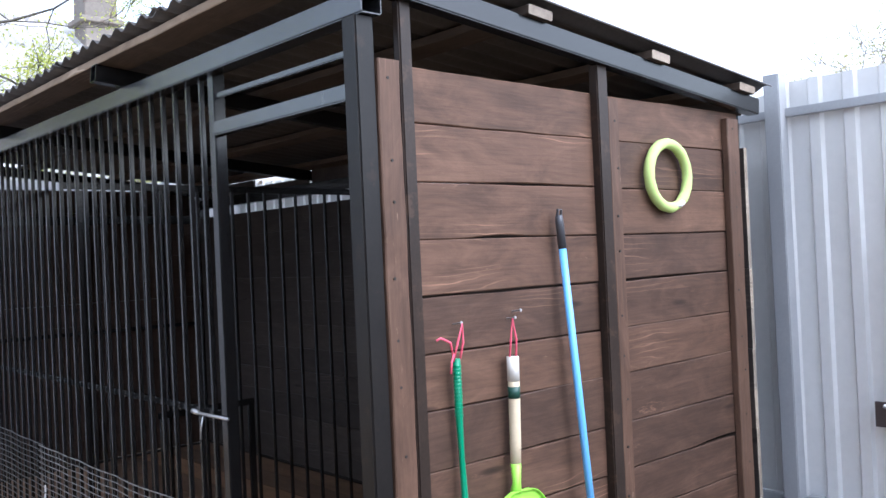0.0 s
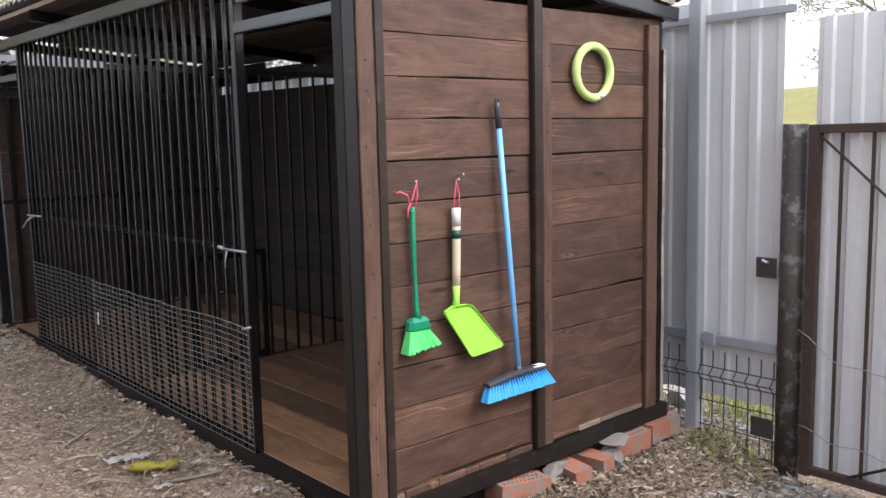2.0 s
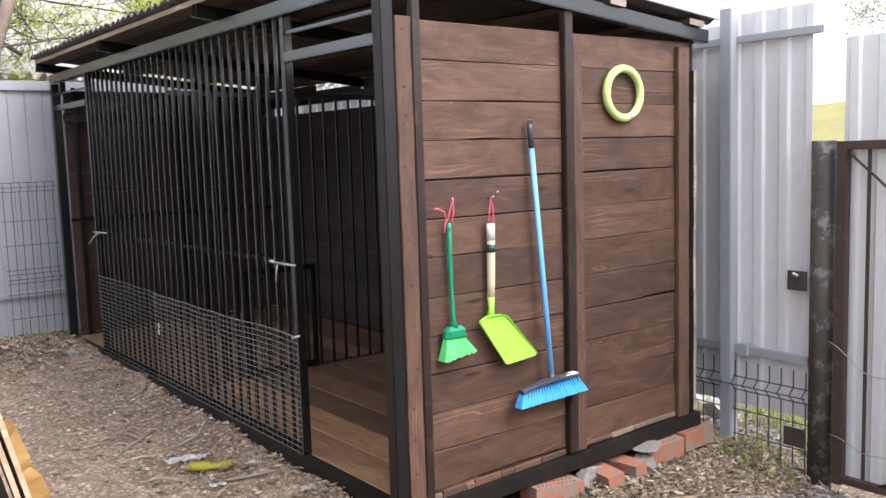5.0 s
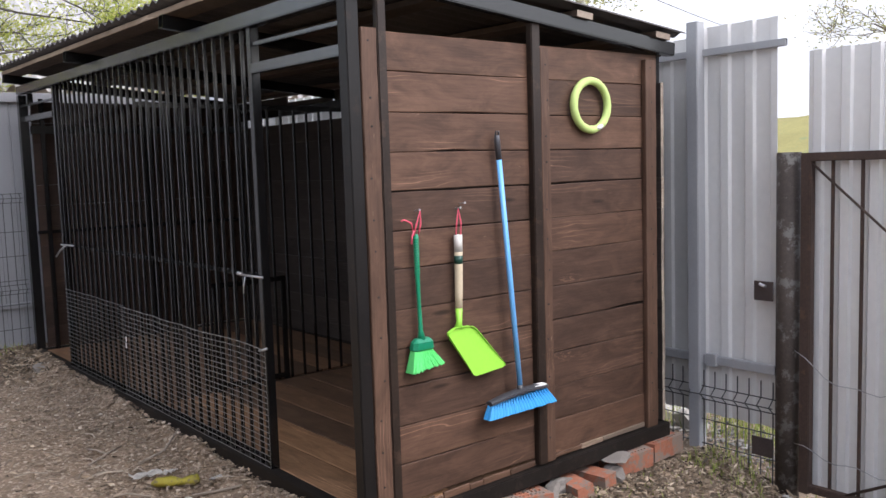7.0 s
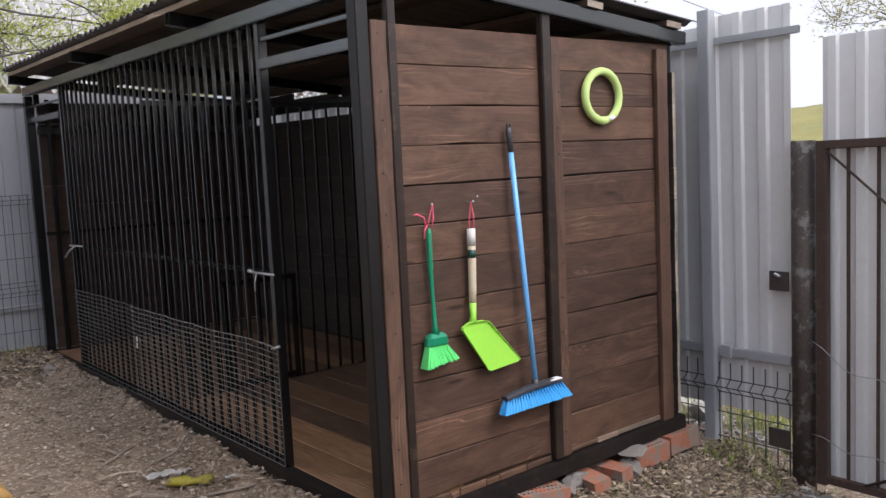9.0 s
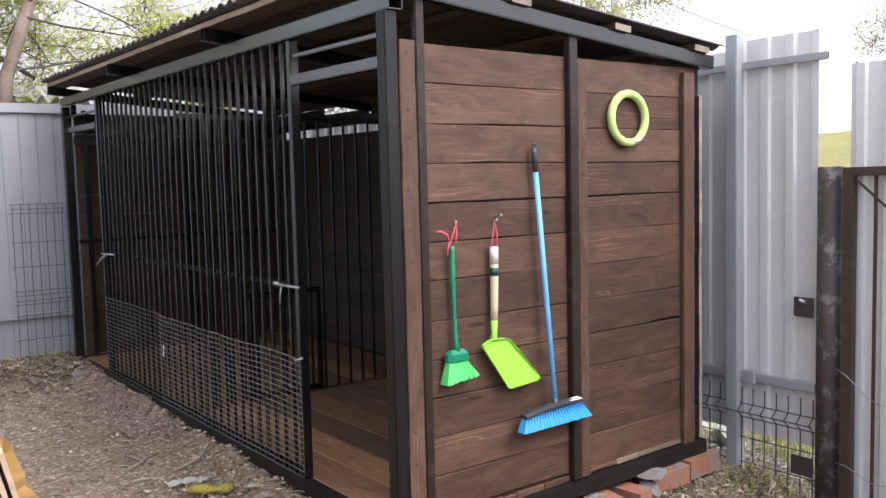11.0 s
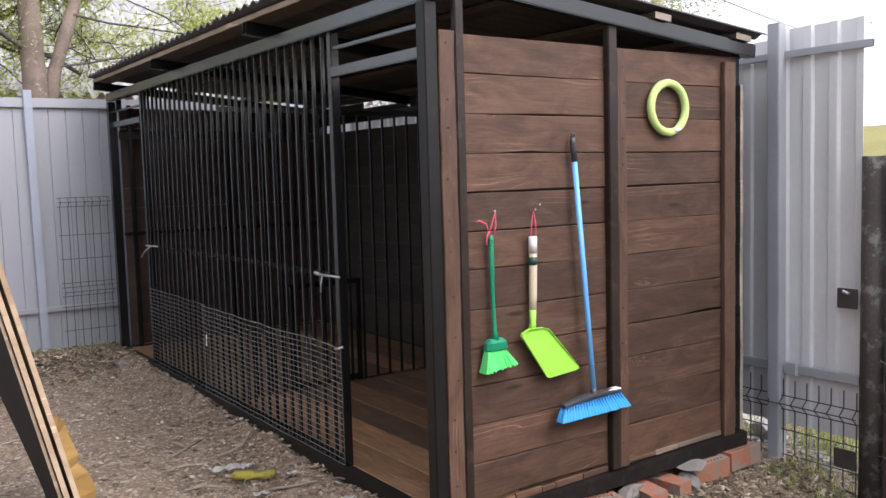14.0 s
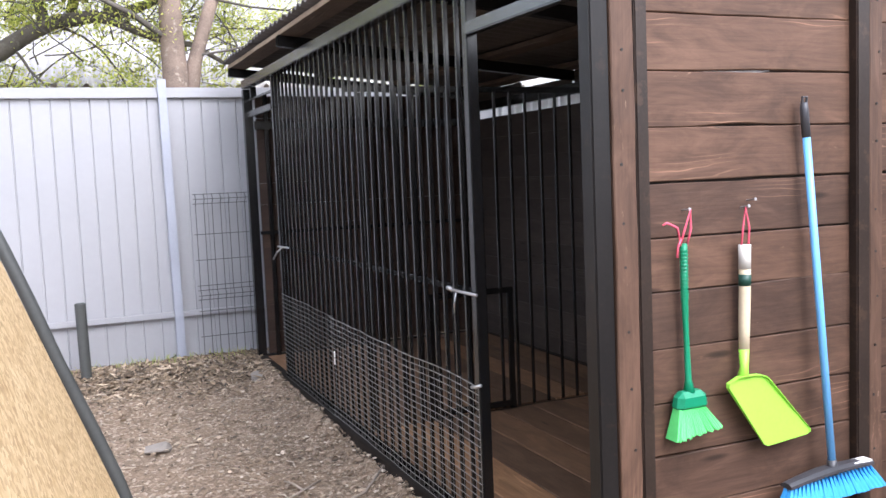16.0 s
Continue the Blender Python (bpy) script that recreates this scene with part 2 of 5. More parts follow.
M_BARK = paint("brown_grey_bark", (0.20, 0.15, 0.12), 0.95, 0, 0.5, (0.30, 0.25, 0.20), 0.04, 10, 0.9)
M_BARKDARK = paint("dark_bark", (0.095, 0.084, 0.071), 0.95, 0, 0.45, (0.13, 0.12, 0.10), 0.06, 10, 1.0)
# bark of far trees, paled in colour to imitate haze
M_BARKFAR = paint("haze_paled_far_bark", (0.26, 0.235, 0.21), 0.95, 0, 0.25)
M_HINGE = paint("red_brown_rusty_plate", (0.055, 0.040, 0.036), 0.75, 0.1, 0.35, (0.06, 0.045, 0.04), 0.05, 14)
M_PLASTER = paint("stained_chimney_plaster", (0.20, 0.175, 0.15), 0.9, 0, 0.3, (0.14, 0.09, 0.065), 0.04, 3)
M_YELLOW = paint("dusty_yellow_rubber", (0.25, 0.215, 0.018), 0.7, 0, 0.45, (0.14, 0.115, 0.05), 0.10, 20)
M_PAPER = paint("dirty_white_scrap", (0.56, 0.54, 0.51), 0.8, 0, 0.2)
M_RUBBLE = paint("whitish_broken_stone", (0.38, 0.36, 0.33), 0.9, 0, 0.3, scale=14, bumpy=0.5)
M_POLE = paint("pale_concrete_pole", (0.55, 0.55, 0.53), 0.85, 0, 0.12, scale=3)
M_WALLPLASTER = paint("pale_house_wall", (0.5, 0.48, 0.44), 0.9, 0, 0.15, scale=2)


def island_mat(name, stops, rough=0.8, transmit=0.0):
    m, nt, b = node_mat(name)
    geo = nt.nodes.new("ShaderNodeNewGeometry")
    col = ramp(nt, geo.outputs["Random Per Island"], stops)
    nt.links.new(col, b.inputs["Base Color"])
    b.inputs["Roughness"].default_value = rough
    if transmit:
        tr = nt.nodes.new("ShaderNodeBsdfTranslucent")
        nt.links.new(col, tr.inputs["Color"])
        mx = nt.nodes.new("ShaderNodeMixShader")
        mx.inputs[0].default_value = transmit
        out = nt.nodes["Material Output"]
        nt.links.new(b.outputs[0], mx.inputs[1])
        nt.links.new(tr.outputs[0], mx.inputs[2])
        nt.links.new(mx.outputs[0], out.inputs[0])
    return m


M_LEAF = island_mat("young_spring_leaves", [(0.0, (0.28, 0.34, 0.05)), (0.5, (0.42, 0.47, 0.09)), (1.0, (0.56, 0.54, 0.16))], 0.6, 0.55)
# distance haze is mixed into these leaf colours
M_LEAFFAR = island_mat("haze_paled_far_leaves", [(0.0, (0.33, 0.36, 0.15)), (0.6, (0.48, 0.48, 0.23)), (1.0, (0.58, 0.49, 0.28))], 0.7, 0.5)
M_LITTER = island_mat("dry_leaf_litter", [(0.0, (0.040, 0.031, 0.021)), (0.35, (0.13, 0.093, 0.058)), (0.8, (0.29, 0.215, 0.142)), (1.0, (0.54, 0.44, 0.32))], 0.85)
M_CLOD = island_mat("dry_soil_clods", [(0.0, (0.13, 0.096, 0.068)), (0.5, (0.215, 0.163, 0.118)), (0.93, (0.33, 0.256, 0.188)), (1.0, (0.52, 0.455, 0.375))], 0.95)
M_GRAVEL = island_mat("mixed_gravel", [(0.0, (0.10, 0.078, 0.054)), (0.5, (0.225, 0.176, 0.124)), (0.96, (0.34, 0.277, 0.205)), (1.0, (0.44, 0.395, 0.325))], 0.9)
M_CRUSHED = island_mat("grey_crushed_stone", [(0.0, (0.085, 0.079, 0.071)), (0.5, (0.185, 0.173, 0.157)), (0.93, (0.30, 0.283, 0.26)), (1.0, (0.44, 0.42, 0.39))], 0.9)
M_GRASS = island_mat("fresh_grass_blades", [(0.0, (0.16, 0.22, 0.035)), (0.6, (0.30, 0.36, 0.075)), (1.0, (0.45, 0.42, 0.16))], 0.6, 0.35)
M_TWIG = island_mat("dry_twigs", [(0.0, (0.125, 0.094, 0.07)), (1.0, (0.42, 0.36, 0.29))], 0.9)


def soil_mat():
    m, nt, b = node_mat("trodden_dry_soil")
    v = coords(nt, (1, 1, 1))
    big = noise_tex(nt, v, 0.9, 5, 0.6)
    ash = noise_tex(nt, v, 2.3, 6, 0.68, 0.6)
    mid = noise_tex(nt, v, 9, 6, 0.7)
    fine = noise_tex(nt, v, 70, 6, 0.75)
    col = ramp(nt, big, [(0.32, (0.150, 0.106, 0.072)), (0.52, (0.275, 0.192, 0.127)), (0.72, (0.37, 0.268, 0.184))])
    col = mix(nt, col, (0.36, 0.312, 0.262), ramp(nt, ash, [(0.46, (0, 0, 0)), (0.60, (0.75, 0.75, 0.75))]))
    col = mix(nt, col, ramp(nt, mid, [(0.32, (0.120, 0.086, 0.058)), (0.52, (0.26, 0.19, 0.132)), (0.70, (0.45, 0.352, 0.262))]), 0.5)
    col = mix(nt, col, ramp(nt, fine, [(0.36, (0.052, 0.037, 0.025)), (0.64, (0.52, 0.41, 0.305))]), 0.48)
    grit = nt.nodes.new("ShaderNodeTexVoronoi")
    grit.inputs["Scale"].default_value = 62.0
    nt.links.new(v, grit.inputs["Vector"])
    sep = nt.nodes.new("ShaderNodeSeparateColor")
    nt.links.new(grit.outputs["Color"], sep.inputs[0])
    col = mix(nt, col, ramp(nt, sep.outputs[0], [(0.0, (0.10, 0.075, 0.053)), (0.7, (0.29, 0.215, 0.152)), (0.86, (0.42, 0.33, 0.25)), (1.0, (0.70, 0.61, 0.50))]), 0.5)
    nt.links.new(col, b.inputs["Base Color"])
    b.inputs["Roughness"].default_value = 0.95
    b.inputs["Specular IOR Level"].default_value = 0.15
    bump(nt, b, mix(nt, mix(nt, mid, fine, 0.5), sep.outputs[1], 0.3), 1.0, 0.035)
    return m


def osb_mat():
    m, nt, b = node_mat("oriented_strand_board")
    v = coords(nt, (9, 42, 42))
    vo = nt.nodes.new("ShaderNodeTexVoronoi")
    vo.inputs["Scale"].default_value = 1.6
    vo.inputs["Randomness"].default_value = 1.0
    nt.links.new(v, vo.inputs["Vector"])
    sep = nt.nodes.new("ShaderNodeSeparateColor")
    nt.links.new(vo.outputs["Color"], sep.inputs[0])
    col = ramp(nt, sep.outputs[0], [(0.0, (0.291, 0.178, 0.077)), (0.45, (0.515, 0.362, 0.181)), (1.0, (0.739, 0.575, 0.338))])
    big = noise_tex(nt, coords(nt, (2, 5, 5)), 2.0, 4)
    col = mix(nt, col, ramp(nt, big, [(0.3, (0.403, 0.270, 0.125)), (0.7, (0.650, 0.489, 0.281))]), 0.4)
    nt.links.new(col, b.inputs["Base Color"])
    b.inputs["Roughness"].default_value = 0.7
    bump(nt, b, sep.outputs[1], 0.3, 0.002)
    return m


M_SOIL = soil_mat()
M_OSB = osb_mat()
M_PLYDARK = paint("near_black_board_back", (0.008, 0.007, 0.006), 0.7, 0, 0.3, spec=0.15)

# ---- building helpers ----
WORLD = {}
MESHES = {}


def thing(name, place_at, label, category, group="", kind=""):
    ob = new(name)
    ob.empty_display_size = 0.1
    ob.matrix_world = place_at
    WORLD[ob] = place_at.copy()
    return tagged(ob, label, category, group, kind)


def adopt(ob, parent, m=None):
    m = m or Matrix.Identity(4)
    WORLD[ob] = m.copy()
    if parent is None:
        ob.matrix_world = m
    else:
        ob.parent = parent
        ob.matrix_basis = WORLD[parent].inverted() @ m
    return ob


def finish(name, bm, material, smooth=False):
    bmesh.ops.recalc_face_normals(bm, faces=bm.faces)
    me = bpy.data.meshes.new(name)
    bm.to_mesh(me)
    bm.free()
    for mt in material if isinstance(material, (list, tuple)) else [material]:
        me.materials.append(mt)
    if smooth:
        for p in me.polygons:
            p.use_smooth = True
    return me


def part(name, bm, material, parent=None, label="", m=None, smooth=False):
    ob = adopt(new(name, finish(name, bm, material, smooth)), parent, m)
    return tagged(ob, label)


def mesh_np(name, verts, faces, material, smooth=False):
    me = bpy.data.meshes.new(name)
    me.from_pydata([tuple(v) for v in verts], [], [tuple(f) for f in faces])
    me.materials.append(material)
    if smooth:
        for p in me.polygons:
            p.use_smooth = True
    me.update()
    return me


def box(bm, lo, hi, bevel=0.0):
    vs = [bm.verts.new((x, y, z)) for x in (lo[0], hi[0]) for y in (lo[1], hi[1]) for z in (lo[2], hi[2])]
    fs = [bm.faces.new([vs[i] for i in q]) for q in ((0, 1, 3, 2), (4, 6, 7, 5), (0, 4, 5, 1), (2, 3, 7, 6), (0, 2, 6, 4), (1, 5, 7, 3))]
    if bevel:
        es = list({e for f in fs for e in f.edges})
        bmesh.ops.bevel(bm, geom=es, offset=bevel, segments=1, affect="EDGES")
    return bm


def along(p0, p1, up=(0, 0, 1)):
    """The pose with local x from p0 towards p1 and local z near up."""
    p0, p1, up = Vector(p0), Vector(p1), Vector(up)
    x = (p1 - p0).normalized()
    z = (up - x * up.dot(x)).normalized()
    y = z.cross(x)
    m = Matrix((x, y, z)).transposed().to_4x4()
    m.translation = p0
    return m


def tube_mesh(name, length, w, h, t, material):
    """Hollow rectangular steel tube, x from 0 to length."""
    key = ("tube", round(length, 4), w, h, t, material.name)
    if key not in MESHES:
        bm = bmesh.new()
        rings = []
        for x in (0.0, length):
            for a, b in ((w / 2, h / 2), (w / 2 - t, h / 2 - t)):
                rings.append([bm.verts.new((x, sy * a, sz * b)) for sy, sz in ((-1, -1), (1, -1), (1, 1), (-1, 1))])
        o0, i0, o1, i1 = rings
        for k in range(4):
            n = (k + 1) % 4
            bm.faces.new((o0[k], o0[n], o1[n], o1[k]))
            bm.faces.new((i0[k], i1[k], i1[n], i0[n]))
            bm.faces.new((o0[k], i0[k], i0[n], o0[n]))
            bm.faces.new((o1[k], o1[n], i1[n], i1[k]))
        es = [e for e in bm.edges if len({round(v.co.x, 5) for v in e.verts}) == 2 and abs(abs(e.verts[0].co.y) - w / 2) < 1e-5 and abs(abs(e.verts[0].co.z) - h / 2) < 1e-5]
        bmesh.ops.bevel(bm, geom=es, offset=min(0.004, w * 0.15, h * 0.15), segments=2, affect="EDGES")
        MESHES[key] = finish(name, bm, material)
    return MESHES[key]


def tube(name, p0, p1, w, h, parent, material=None, up=(0, 0, 1), label="", t=0.003):
    length = (Vector(p1) - Vector(p0)).length
    ob = adopt(new(name, tube_mesh(name, length, w, h, t, material or M_STEEL)), parent, along(p0, p1, up))
    return tagged(ob, label)


def plank_mesh(name, length, w, t, material, ends=None, seed=0, edge=False):
    """Sawn board, x from 0 to length, y across, z thickness; edges eased and slightly uneven."""
    key = ("plank", round(length, 3), round(w, 4), t, material.name, seed, bool(ends), edge)
    if key not in MESHES:
        rnd = random.Random(hash((round(length, 3), round(w, 4), seed)) % 9973)
        n = max(2, int(length / 0.07))
        e = min(0.003, t * 0.2)
        prof = [(-w / 2 + e, -t / 2), (w / 2 - e, -t / 2), (w / 2, -t / 2 + e), (w / 2, t / 2 - e), (w / 2 - e, t / 2), (-w / 2 + e, t / 2), (-w / 2, t / 2 - e), (-w / 2, -t / 2 + e)]
        bm = bmesh.new()
        rings = []
        d0 = d1 = dz = 0.0
        for i in range(n + 1):
            d0, d1, dz = (0.6 * v + rnd.uniform(-0.0011, 0.0011) for v in (d0, d1, dz))
            rings.append([bm.verts.new((length * i / n, y + (d1 if y > 0 else d0), z + dz)) for y, z in prof])
        for a, b in zip(rings, rings[1:]):
            for k in range(8):
                f = bm.faces.new((a[k], a[(k + 1) % 8], b[(k + 1) % 8], b[k]))
                if edge and k in (1, 2, 3):
                    f.material_index = 1
        caps = [bm.faces.new(rings[0][::-1]), bm.faces.new(rings[-1])]
        if ends:
            for c in caps:
                c.material_index = 1
        MESHES[key] = finish(name, bm, [material, ends] if ends else material)
    return MESHES[key]


def plank(name, p0, p1, w, t, parent, material, up=(0, 0, 1), label="", ends=None, seed=0, edge=False):
    """up: the direction of the board's face normal."""
    length = (Vector(p1) - Vector(p0)).length
    ob = adopt(new(name, plank_mesh(name, length, w, t, material, ends, seed, edge)), parent, along(p0, p1, up))
    return tagged(ob, label)


def sweep(bm, points, radii, sides=8, cap=True):
    """Round tapered tube through points."""
    pts = [Vector(p) for p in points]
    if isinstance(radii, (int, float)):
        radii = [radii] * len(pts)
    rings, ref = [], None
    for i, p in enumerate(pts):
        d = (pts[min(i + 1, len(pts) - 1)] - pts[max(i - 1, 0)]).normalized()
        if ref is None:
            ref = d.orthogonal().normalized()
        ref = (ref - d * ref.dot(d)).normalized()
        side = d.cross(ref)
        rings.append([bm.verts.new(p + (ref * math.cos(a) + side * math.sin(a)) * radii[i]) for a in (2 * math.pi * k / sides for k in range(sides))])
    for a, b in zip(rings, rings[1:]):
        for k in range(sides):
            bm.faces.new((a[k], a[(k + 1) % sides], b[(k + 1) % sides], b[k]))
    if cap:
        bm.faces.new(rings[0][::-1])
        bm.faces.new(rings[-1])
    return bm


def rod(name, points, radius, material, parent=None, label="", sides=8, smooth=True):
    return part(name, sweep(bmesh.new(), points, radius, sides), material, parent, label, smooth=smooth)


def ground_z(x, y):
    s = lambda a: max(0.0, min(1.0, a)) ** 2 * (3 - 2 * max(0.0, min(1.0, a)))
    far = s((max(abs(x), abs(y)) - 7) / 10)
    z = 0.05 + 0.016 * max(-4.0, min(5.0, y)) - 0.03 * max(0.0, min(2.6, x))
    z -= 0.14 * s((x - 1.2) / 0.8) * s((-y - 0.1) / 0.5)
    z += 0.05 * s((y - 4.0) / 0.5) * s((1.5 - abs(x + 0.6)) / 1.0)
    # soil kicked up along the front rail
    ridge = 0.074 + 0.012 * math.sin(y * 5.1) + 0.008 * math.sin(y * 13.7 + 1)
    z += ridge * math.exp(-((x + 0.055) / (0.085 if x < -0.055 else 0.03)) ** 2) * s((y + 0.22) / 0.35) * s((4.35 - y) / 0.3)
    return z * (1 - far)


# ---- ground ----
def ground():
    inner = np.arange(-3.2, 5.2, 0.024)
    outer = [-600, -250, -100, -50, -30, -20, -14, -10, -8, -6.5, -5.2, -4.2, -3.6]
    outer2 = [5.3, 5.6, 6.2, 7, 8.5, 10, 14, 20, 30, 50, 100, 250, 600]
    xs = np.array(outer + list(inner[inner < 3.0]) + [3.1, 3.4, 4, 4.8] + outer2)
    ys = np.array(outer + list(inner) + outer2)
    verts = []
    for y in ys:
        for x in xs:
            p = Vector((x, y, 0))
            near = abs(x) < 5.5 and abs(y) < 6
            dz = 0.0
            if near:
                dz = 0.018 * noise.noise(p * 2.1) + 0.011 * noise.noise(p * 7) + 0.011 * noise.noise(p * 17) + 0.009 * noise.noise(p * 33)
                if x > -0.05 and y > -0.02 and x < 1.9:
                    dz -= 0.03
                rough = max(0.0, 1 - abs(x + 0.22) / 0.34) * (1.0 if -0.3 < y < 4.4 else 0.0)
                dz += rough * (0.016 * noise.noise(p * 9 + Vector((4, 0, 0))) + 0.010 * noise.noise(p * 24))
            verts.append((x, y, ground_z(x, y) + dz))
    nx, ny = len(xs), len(ys)
    faces = [(j * nx + i, j * nx + i + 1, (j + 1) * nx + i + 1, (j + 1) * nx + i) for j in range(ny - 1) for i in range(nx - 1)]
    ob = adopt(new("ground", mesh_np("ground", verts, faces, M_SOIL, True)), None)
    tagged(ob, "trodden dry brown soil with stones and litter", "ground", kind="structure")


ground()

# ---- profiled metal fences ----
def profile_points(length, pitch, depth, kind, phase=0.0):
    """Cross-section of a profiled sheet: distance along it and height."""
    pts, s = [], -phase * pitch
    if kind == "wave":
        n = int(length / pitch * 8)
        return [(length * i / n, depth * 0.5 * math.sin(2 * math.pi * (length * i / n) / pitch)) for i in range(n + 1)]
    steps = ((0.0, 0.0), (0.90, 0.0), (0.925, 1.0), (0.965, 1.0)) if kind == "groove" else ((0.0, 0.0), (0.30, 0.0), (0.38, 1.0), (0.92, 1.0))
    while s < length:
        for f, d in steps:
            if 0.0 <= s + f * pitch <= length:
                pts.append((s + f * pitch, d * depth))
        s += pitch
    if pts[0][0] > 0.001:
        pts.insert(0, (0.0, pts[0][1]))
    pts.append((length, pts[-1][1]))
    return pts


def sheet_bm(length, height, pitch, depth, kind="trap", thick=0.0012, wobble=0.0, seed=0, phase=0.0):
    """Sheet with its profile along local x, standing along local z, face towards -y."""
    bm = bmesh.new()
    rnd = random.Random(seed)
    pts = profile_points(length, pitch, depth, kind, phase)
    rows = 5
    sides = []
    for off in (0.0, thick):
        grid = []
        for j in range(rows + 1):
            z = height * j / rows
            w = rnd.uniform(-wobble, wobble)
            grid.append([bm.verts.new((x, d + off + w, z)) for x, d in pts])
        for a, b in zip(grid, grid[1:]):
            for k in range(len(pts) - 1):
                bm.faces.new((a[k], a[k + 1], b[k + 1], b[k]))
        sides.append(grid)
        rnd = random.Random(seed)
    f, g = sides
    for j in (0, rows):
        for k in range(len(pts) - 1):
            bm.faces.new((f[j][k], f[j][k + 1], g[j][k + 1], g[j][k]))
    for k in (0, len(pts) - 1):
        for j in range(rows):
            bm.faces.new((f[j][k], f[j + 1][k], g[j + 1][k], g[j][k]))
    return bm


def mesh3d(name, parent, m, width, height, label, fold_at, step_x=0.06, step_z=0.19):
    """Welded garden-fence mesh, with V-shaped folds at the given heights."""
    bm = bmesh.new()
    zs = sorted([0.0, height] + [f + d for f in fold_at for d in (-0.035, 0.0, 0.035)])
    bend = {round(f, 4): 0.040 for f in fold_at}
    line = [(bend.get(round(z, 4), 0.0), z) for z in zs]
    for i in range(int(width / step_x) + 1):
        sweep(bm, [(i * step_x, -b, z) for b, z in line], 0.0034, 4)
    levels = [z for z in zs[1:-1]] + [k * step_z for k in range(1, int(height / step_z)) if all(abs(k * step_z - f) > 0.06 for f in fold_at)]
    for z in levels:
        b = bend.get(round(z, 4), 0.0)
        sweep(bm, [(-0.02, -b - 0.003, z), (width + 0.02, -b - 0.003, z)], 0.0034, 4)
    return part(name, bm, M_MESHGREY, parent, label, m)


M_MESHGREY = paint("dull_fence_mesh_wire", (0.060, 0.060, 0.062), 0.55, 0.2, 0.2)


def fence_left():
    y = 4.76
    f = thing("fence", Matrix.Translation((-0.5, y, 0.1)), "pale grey profiled metal sheet fence with steel rails", "fence", kind="structure")
    x0 = -5.745
    for i in range(7):
        bm = sheet_bm(1.155, 2.0, 0.127, 0.008, "groove", seed=i)
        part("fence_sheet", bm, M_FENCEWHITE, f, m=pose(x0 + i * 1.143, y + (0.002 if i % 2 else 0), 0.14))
    for x in (-5.0, -2.78, -0.545, 1.65):
        tube("fence_post", (x, y - 0.035, -0.1), (x - 0.02, y - 0.035, 2.22), 0.06, 0.06, f, M_POSTPALE, (0, -1, 0))
    tube("fence_rail", (-5.6, y - 0.02, 2.12), (2.1, y - 0.02, 2.13), 0.02, 0.074, f, M_FENCEWHITE)
    tube("fence_rail", (-5.6, y - 0.022, 0.53), (2.1, y - 0.022, 0.50), 0.028, 0.042, f, M_FENCEWHITE)
    p = thing("wire_mesh_panel", Matrix.Translation((-0.35, 4.70, 0.15)), "offcut of welded garden-fence mesh leaning on the pale fence", "wire mesh")
    mesh3d("welded_mesh", p, pose(-0.385, 4.70, 0.14, 0, 0, 0), 0.36, 1.25, "", [0.50, 1.21])
    s = thing("pipe_stub", Matrix.Translation((-1.2, 4.42, 0.1)), "dark grey ribbed plastic pipe stub standing by the fence", "pipe")
    line, radii = [], []
    for k in range(59):
        f = k / 58
        line.append((-1.210 - 0.008 * f, 4.42, 0.05 + 0.645 * f))
        radii.append(0.038 if k % 2 else 0.033)
    bm = sweep(bmesh.new(), line, radii, 16, False)
    sweep(bm, [line[0], line[-1]], 0.028, 16, False)
    part("pipe_wall", bm, M_PIPE, s, smooth=True)


M_POSTPALE = paint("pale_grey_post", (0.30, 0.315, 0.36), 0.45, 0.1, 0.1)


def fence_right():
    x = 2.14
    f = thing("fence", Matrix.Translation((x, 0, 0)), "grey profiled metal sheet fence with square steel posts", "fence", kind="structure")
    # local x of a sheet runs along world -y here; its face looks towards -x
    for i, (ya, yb) in enumerate(((4.74, 3.45), (3.47, 2.32), (2.34, 1.19), (1.21, 0.03))):
        part("fence_sheet", sheet_bm(ya - yb, 1.97, 0.137, 0.014, seed=20 + i), M_FENCE, f, m=pose(x, ya, 0.15, 0, 0, -90))
    part("fence_sheet", sheet_bm(0.446, 2.01, 0.137, 0.016, seed=31), M_FENCE, f, m=pose(x + 0.004, 0.041, 0.15, 0.3, 0, -90))
    for y in (0.012, 2.3, 4.5):
        tube("fence_post", (x - 0.05, y, -0.1), (x - 0.05, y + 0.01, 2.185), 0.066, 0.066, f, M_POST, (1, 0, 0))
    tube("fence_rail", (x - 0.025, 4.55, 2.02), (x - 0.025, -0.46, 2.03), 0.022, 0.036, f, M_POST)
    tube("fence_rail", (x - 0.03, 4.55, 0.46), (x - 0.03, -0.42, 0.455), 0.03, 0.046, f, M_POST)
    part("bracket", box(bmesh.new(), (x - 0.06, -0.1, 0.425), (x - 0.022, -0.04, 0.49), 0.003), M_POST, f)
    p = thing("wire_mesh_panel", Matrix.Translation((2.07, -0.1, -0.05)), "strip of welded garden-fence mesh closing the gap under the fence", "wire mesh")
    mesh3d("welded_mesh", p, pose(2.085, 0.36, -0.12, 0, 0, -90), 0.78, 0.52, "", [0.40], 0.065, 0.13)


